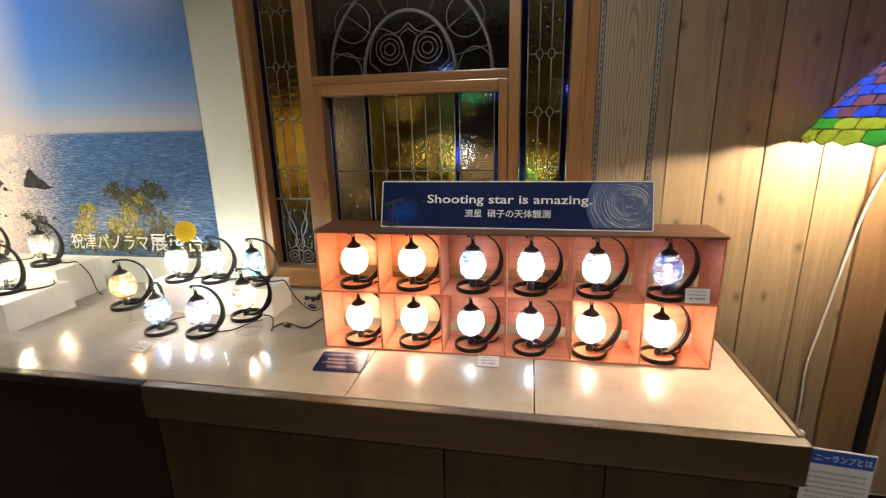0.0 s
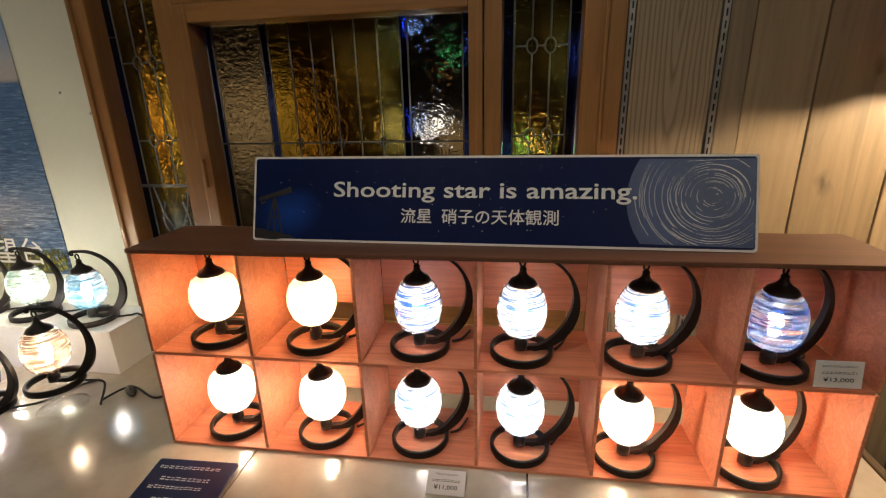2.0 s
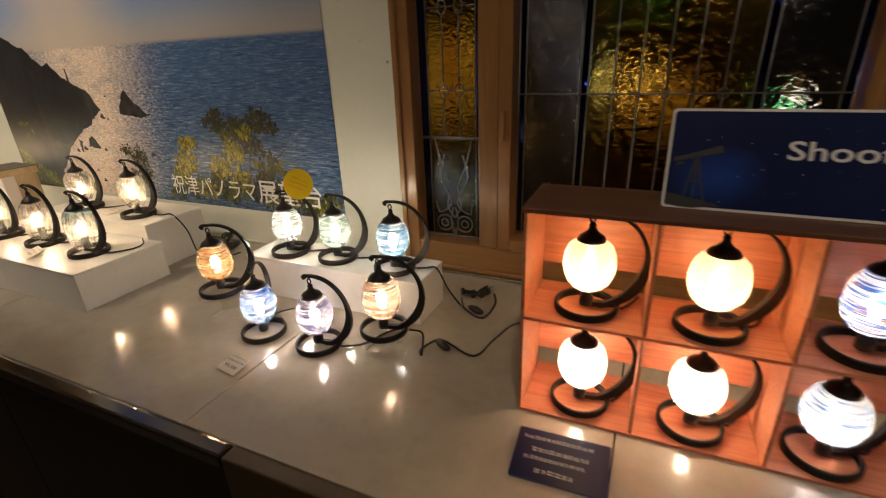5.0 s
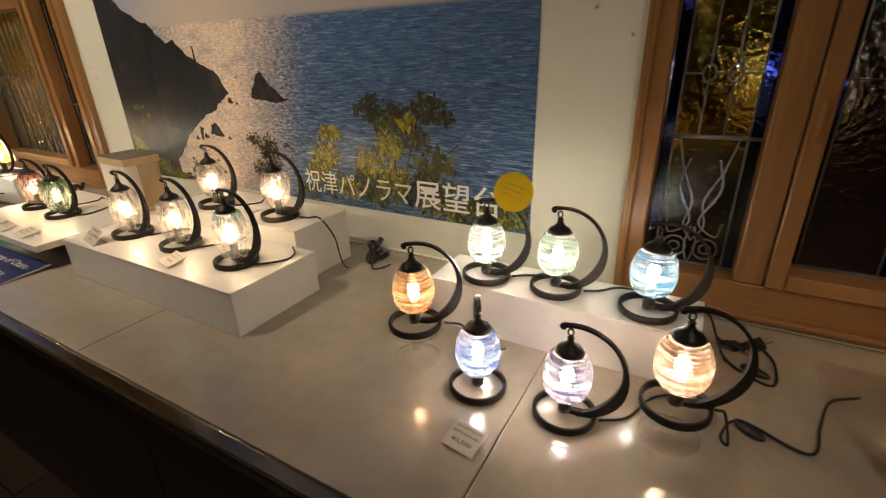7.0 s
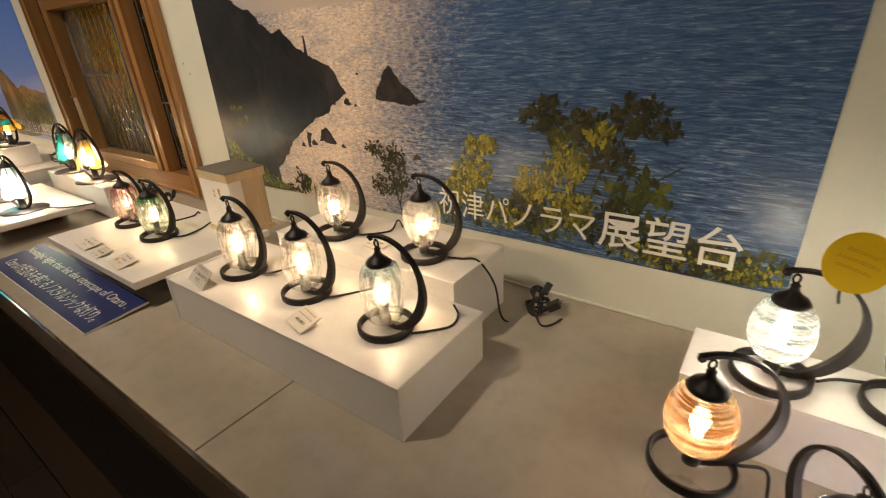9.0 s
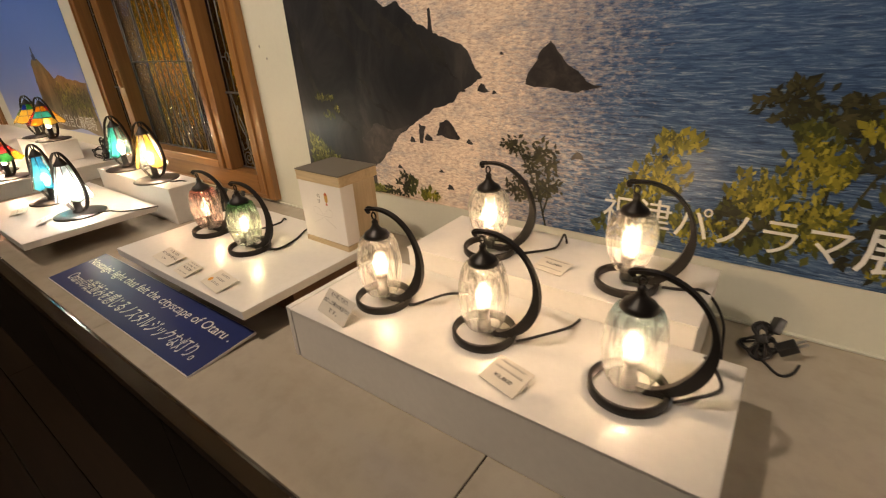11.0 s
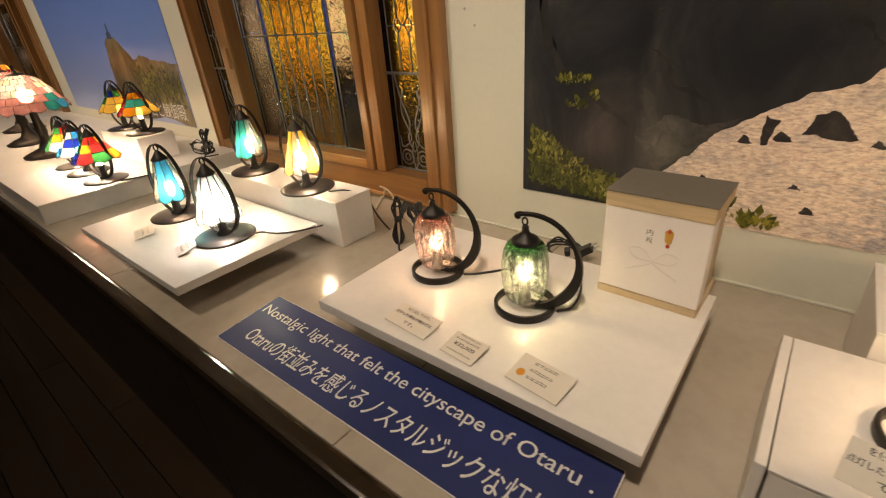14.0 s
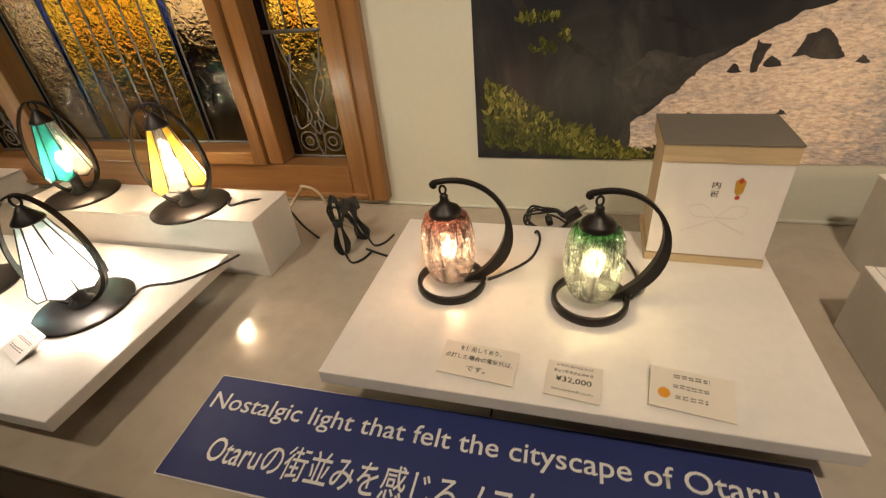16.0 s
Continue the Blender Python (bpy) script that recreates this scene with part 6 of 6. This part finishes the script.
part("base", lathe([(0.0001, 0.012), (0.085, 0.010), (0.09, 0.004), (0.09, 0.0), (0.0001, 0.0)], 28), M["iron"], ns, "", True, Matrix.Translation((0.075, 0.012, 0)))


# ---- posters on the wall ----
def leaf_clump(bm, cx, cz, rx, rz, count, size, seed, up=0.0):
    """Printed foliage: many small pointed leaves in a loose clump."""
    rnd = random.Random(seed)
    for _ in range(count):
        a, q = rnd.uniform(0, 2 * math.pi), rnd.random() ** 0.6
        x, z = max(cx + rx * q * math.cos(a), 0.03), cz + rz * q * math.sin(a)
        s, d = size * rnd.uniform(0.6, 1.4), rnd.gauss(math.pi / 2, 0.5) if up else rnd.uniform(0, 2 * math.pi)
        wv = s * rnd.uniform(0.35, 0.6)
        c, sn = math.cos(d), math.sin(d)
        pts = [(0, 0), (0.45 * s, -wv * 0.5), (s, 0), (0.5 * s, wv * 0.55)]
        bm.faces.new([bm.verts.new((x + u * c - v * sn, -rnd.uniform(0, 0.0006), max(0.004, z + u * sn + v * c))) for u, v in pts])
    return bm


PX, PZ, PW, PH = -3.352, 0.950, 1.925, 1.42
poster = thing("sea_poster", Matrix.Translation((PX, WALL - 0.001, PZ)), "large poster of sunlit sea with dark cliffs and yellow-green bushes", "poster")
part("sheet", slab([(0, 0), (PW, 0), (PW, PH), (0, PH)], 0.0018), poster_print("sea_photo_print"), poster)
on = lambda k: Matrix.Translation((0, -0.0022 - 0.0008 * k, 0))
cl = [(0.0, 0.0), (0.36, 0.0), (0.33, 0.085), (0.415, 0.20), (0.53, 0.25), (0.65, 0.30), (0.745, 0.365), (0.70, 0.43), (0.615, 0.465), (0.575, 0.485), (0.48, 0.555), (0.43, 0.545), (0.22, 0.66), (0.10, 0.74), (0.0, 0.90)]
part("cliff_picture", slab([(max(x, 0.001), max(z, 0.001)) for x, z in rugged([(-0.10, -0.10), (0.37, -0.05)] + cl[2:-1] + [(-0.10, 0.97)], 4, 0.12, 2)], 0.0003), M["cliff"], poster, "dark cliff in shadow", False, on(0))
pin = bmesh.new()
slab(rugged([(0.578, 0.47), (0.582, 0.53), (0.590, 0.532), (0.598, 0.46)], 1, 0.06, 3), 0.0003, pin)
slab(rugged([(0.865, 0.352), (0.895, 0.41), (0.925, 0.445), (0.958, 0.405), (0.985, 0.385), (1.05, 0.350), (0.96, 0.338)], 3, 0.12, 6), 0.0003, pin)
for k, (rx, rz, rr) in enumerate(((0.628, 0.238, 0.020), (0.745, 0.34, 0.016), (1.008, 0.188, 0.018), (0.70, 0.20, 0.010), (0.56, 0.20, 0.014), (0.60, 0.105, 0.010), (0.78, 0.33, 0.008), (0.68, 0.335, 0.010), (0.50, 0.19, 0.012), (0.63, 0.06, 0.012), (0.80, 0.42, 0.006), (0.44, 0.10, 0.010))):
    slab(rugged([(rx - rr, rz - rr * 0.4), (rx + rr * 1.3, rz - rr * 0.5), (rx + rr * 0.4, rz + rr * 0.5), (rx - rr * 0.3, rz + rr * 0.8)], 2, 0.15, k), 0.0003, pin)
slab(rugged([(0.588, 0.208), (0.672, 0.206), (0.655, 0.228), (0.626, 0.255), (0.602, 0.246)], 3, 0.12, 71), 0.0003, pin)
slab(rugged([(0.528, 0.182), (0.540, 0.184), (0.552, 0.232), (0.528, 0.240)], 3, 0.14, 72), 0.0003, pin)
stuff_rocks = tagged(part("rock_picture", pin, M["rock"], poster, "dark sea rocks", False, on(0)), kind="stuff")
ridge = bmesh.new()
for k, (xa, za, xb, zb, wd) in enumerate(((0.10, 0.70, 0.30, 0.42, 0.018), (0.24, 0.62, 0.40, 0.44, 0.014), (0.40, 0.545, 0.52, 0.40, 0.012), (0.16, 0.28, 0.26, 0.20, 0.010), (0.50, 0.50, 0.60, 0.38, 0.010), (0.02, 0.55, 0.10, 0.30, 0.016), (0.58, 0.46, 0.66, 0.36, 0.010), (0.30, 0.36, 0.42, 0.26, 0.010))):
    slab(rugged([(xa, za), (xb, zb), (xb + wd, zb + wd * 0.3), (xa + wd * 0.4, za + wd * 0.2)], 4, 0.16, 60 + k), 0.0002, ridge)
tagged(part("ridge_picture", ridge, M["ridge"], poster, "paler rock ribs", False, Matrix.Translation((0, -0.0026, 0))), kind="stuff")
foot = slab(rugged([(0.285, 0.177), (0.343, 0.226), (0.440, 0.216), (0.492, 0.232), (0.445, 0.196), (0.392, 0.140), (0.344, 0.102), (0.314, 0.129)], 4, 0.14, 73), 0.0002)
part("misty_rock_picture", foot, M["mist"], poster, "paler misty foot of the cliff", False, Matrix.Translation((0, -0.0027, 0)))
low = bmesh.new()
for k in range(11):
    u = k / 10
    leaf_clump(low, 0.02 + 0.25 * u, 0.075 * (1 - u) + 0.008, 0.035, 0.055 * (1 - u) + 0.010, 90, 0.020, 300 + k, up=1)
leaf_clump(low, 0.485, 0.035, 0.018, 0.032, 50, 0.020, 320, up=1)
tagged(part("low_grass_picture", low, M["leafB"], poster, "shaded grass below the sunlit rim", False, on(0) @ Matrix.Translation((0, -0.0004, 0))), kind="stuff")
grass = bmesh.new()
leaf_clump(grass, 0.150, 0.290, 0.024, 0.010, 40, 0.012, 330, up=1)
leaf_clump(grass, 0.185, 0.262, 0.012, 0.018, 26, 0.011, 331, up=1)
for k in range(9):
    u = k / 8
    leaf_clump(grass, 0.02 + 0.33 * u, 0.135 * (1 - u) ** 1.3 + 0.004, 0.045, 0.012 + 0.020 * (1 - u), 90, 0.017, k, up=1)
leaf_clump(grass, 0.22, 0.035, 0.05, 0.03, 40, 0.032, 31, up=1)
leaf_clump(grass, 0.115, 0.29, 0.02, 0.014, 22, 0.016, 33, up=1)
leaf_clump(grass, 0.15, 0.235, 0.03, 0.012, 22, 0.016, 34, up=1)
stuff = lambda o: tagged(o, kind="stuff")
stuff(part("grass_picture", grass, M["grass"], poster, "sunlit grass", False, on(1)))
dark, yel, grn, twig = bmesh.new(), bmesh.new(), bmesh.new(), bmesh.new()
for k, (cx, cz, rx, rz, c, s) in enumerate(((0.835, 0.205, 0.030, 0.022, 60, 0.015), (0.915, 0.175, 0.050, 0.040, 120, 0.017), (0.875, 0.09, 0.06, 0.030, 110, 0.016), (0.94, 0.11, 0.03, 0.03, 50, 0.016), (0.46, 0.05, 0.03, 0.03, 40, 0.018), (0.42, 0.015, 0.06, 0.015, 40, 0.018),
                                             (1.395, 0.33, 0.055, 0.035, 110, 0.020), (1.49, 0.315, 0.040, 0.030, 70, 0.020), (1.60, 0.335, 0.055, 0.040, 110, 0.020), (1.66, 0.31, 0.030, 0.018, 50, 0.018), (1.55, 0.25, 0.06, 0.05, 90, 0.022), (1.35, 0.10, 0.06, 0.05, 60, 0.026), (1.75, 0.04, 0.12, 0.04, 120, 0.024), (1.58, 0.09, 0.08, 0.06, 90, 0.024))):
    leaf_clump(dark, cx, cz, rx, rz, c, s, 40 + k)
for k, (cx, cz, rx, rz, c, s) in enumerate(((1.215, 0.235, 0.045, 0.022, 26, 0.036), (1.195, 0.17, 0.055, 0.05, 44, 0.034), (1.15, 0.11, 0.05, 0.04, 34, 0.030), (1.37, 0.15, 0.05, 0.05, 40, 0.034), (1.455, 0.21, 0.055, 0.055, 50, 0.034), (1.47, 0.10, 0.06, 0.05, 50, 0.030), (1.285, 0.06, 0.06, 0.04, 36, 0.026), (1.53, 0.285, 0.03, 0.025, 20, 0.032), (0.55, 0.018, 0.040, 0.018, 16, 0.036), (1.67, 0.03, 0.10, 0.03, 40, 0.024), (1.84, 0.03, 0.08, 0.03, 36, 0.022))):
    leaf_clump(yel, cx, cz, rx, rz, c * 3, s * 0.58, 80 + k, up=1)
for k, (cx, cz, rx, rz, c, s) in enumerate(((1.20, 0.08, 0.08, 0.07, 90, 0.028), (1.42, 0.08, 0.12, 0.07, 150, 0.028), (1.62, 0.13, 0.08, 0.09, 110, 0.030), (1.80, 0.035, 0.13, 0.04, 130, 0.024), (1.10, 0.03, 0.06, 0.03, 50, 0.022), (1.45, 0.27, 0.05, 0.04, 40, 0.024))):
    leaf_clump(grn, cx, cz, rx, rz, c, s, 120 + k, up=1)
for a, b, c in (((0.93, 0.0), (0.90, 0.10), (0.845, 0.20)), ((0.92, 0.03), (0.935, 0.10), (0.92, 0.18)), ((1.47, 0.05), (1.47, 0.2), (1.40, 0.33)), ((1.50, 0.05), (1.53, 0.2), (1.60, 0.34)), ((1.60, 0.02), (1.62, 0.12), (1.67, 0.19)), ((1.38, 0.33), (1.44, 0.27), (1.47, 0.20)), ((1.58, 0.10), (1.63, 0.18), (1.70, 0.24))):
    ln = [(p.x, p.z) for p in smooth_line([(a[0], 0, a[1]), (b[0], 0, b[1]), (c[0], 0, c[1])], 6)]
    blade(ln, [(x + 0.005, z) for x, z in ln], 0, 0.0003, twig)
stuff(part("twig_picture", twig, M["leafC"], poster, "", False, on(1)))
stuff(part("bush_picture", grn, M["leafB"], poster, "green bushes", False, on(1)))
stuff(part("dark_bush_picture", dark, M["leafC"], poster, "dark shrubs", False, on(2)))
stuff(part("yellow_leaf_picture", yel, M["leafA"], poster, "yellow-green sunlit leaves", False, on(3)))
lettering("祝津パノラマ", 0.080, M["white_ink"], poster, on(5) @ Matrix.Translation((1.080, 0, 0.036)), 0.455)
lettering("展望台", 0.094, M["white_ink"], poster, on(5) @ Matrix.Translation((1.545, 0, 0.032)), 0.292, bold=0.006)

poster2 = thing("headland_poster", Matrix.Translation((PX - PERIOD, WALL - 0.001, PZ)), "large poster of blue evening sky over a rocky headland", "poster")
part("sheet", slab([(0, 0), (PW, 0), (PW, PH), (0, PH)], 0.0018), poster_print("evening_photo_print", True), poster2)
hl = [(0.98, 0.0), (1.0, 0.12), (1.02, 0.30), (1.06, 0.42), (1.12, 0.45), (1.22, 0.45), (1.30, 0.40), (1.40, 0.33), (1.50, 0.355), (1.66, 0.33), (PW - 0.002, 0.31), (PW - 0.002, 0.0)]
part("headland_picture", slab([(min(max(x, 0.0), PW - 0.001), max(z, 0.001)) for x, z in rugged(hl, 3, 0.06, 9)], 0.0003), M["crag"], poster2, "brown rocky headland", False, on(0))
g2 = bmesh.new()
for k in range(12):
    leaf_clump(g2, 1.40 + 0.042 * k, 0.20 + 0.03 * math.sin(k * 1.7), 0.07, 0.09, 26, 0.035, 200 + k)
stuff(part("scrub_picture", g2, M["grass"], poster2, "green scrub", False, on(1)))
lh = bmesh.new()
slab([(1.135, 0.44), (1.205, 0.44), (1.202, 0.475), (1.190, 0.478), (1.187, 0.512), (1.176, 0.524), (1.165, 0.512), (1.162, 0.478), (1.138, 0.472)], 0.0003, lh)
part("lighthouse_picture", lh, M["disc"], poster2, "small pale lighthouse", False, on(2))
lettering("日和山灯台と鰊御殿", 0.085, M["white_ink"], poster2, on(5) @ Matrix.Translation((1.06, 0, 0.03)), 0.80)
poster3 = copy_thing(poster, Matrix.Translation((PX - 2 * PERIOD, WALL - 0.001, PZ)))

# small screw heads and marks on the wall
for x, z in ((-1.215, 1.46), (-1.30, 1.52), (-3.53, 1.41), (-3.50, 1.37)):
    t = thing("wall_screw", Matrix.Translation((x, WALL - 0.0005, z)), "small dark screw head in the painted wall", "screw", "screws in the wall")
    part("head", lathe([(0.0001, 0.003), (0.003, 0.0022), (0.0042, 0.0), (0.0001, 0.0)], 10), M["steel"], t, "", True, pose(0, 0, 0, 90, 0, 0))

# floorboards along the aisle
fl = thing("floor_boards", Matrix.Translation((0, 0, 0)), "dark worn wooden floorboards along the counter", "floor", kind="structure")
BOARD = bpy.data.meshes.new("floor_board")
SHORT = bpy.data.meshes.new("short_floor_board")
for me, length in ((BOARD, 1.796), (SHORT, 0.596)):
    b = box(0, length, 0, 0.116, -0.012, 0.0, 0.0015)
    b.to_mesh(me)
    b.free()
    me.materials.append(M["floor"])
for j in range(30):
    ends = (j * 2 + j // 3) % 3
    lays = [(SHORT, 0.6 * k) for k in range(ends)] + [(BOARD, 0.6 * ends + 1.8 * i) for i in range(8 if ends < 2 else 7)]
    reach = 0.6 * ends + 1.8 * (8 if ends < 2 else 7)
    lays += [(SHORT, reach + 0.6 * k) for k in range(round((X1 - X0 - reach) / 0.6))]
    for me, at in lays:
        ob = new("floor_board", me)
        ob.parent = fl
        ob.matrix_local = Matrix.Translation((X0 + at, FRONT + 0.04 - 0.12 * (j + 1), 0))
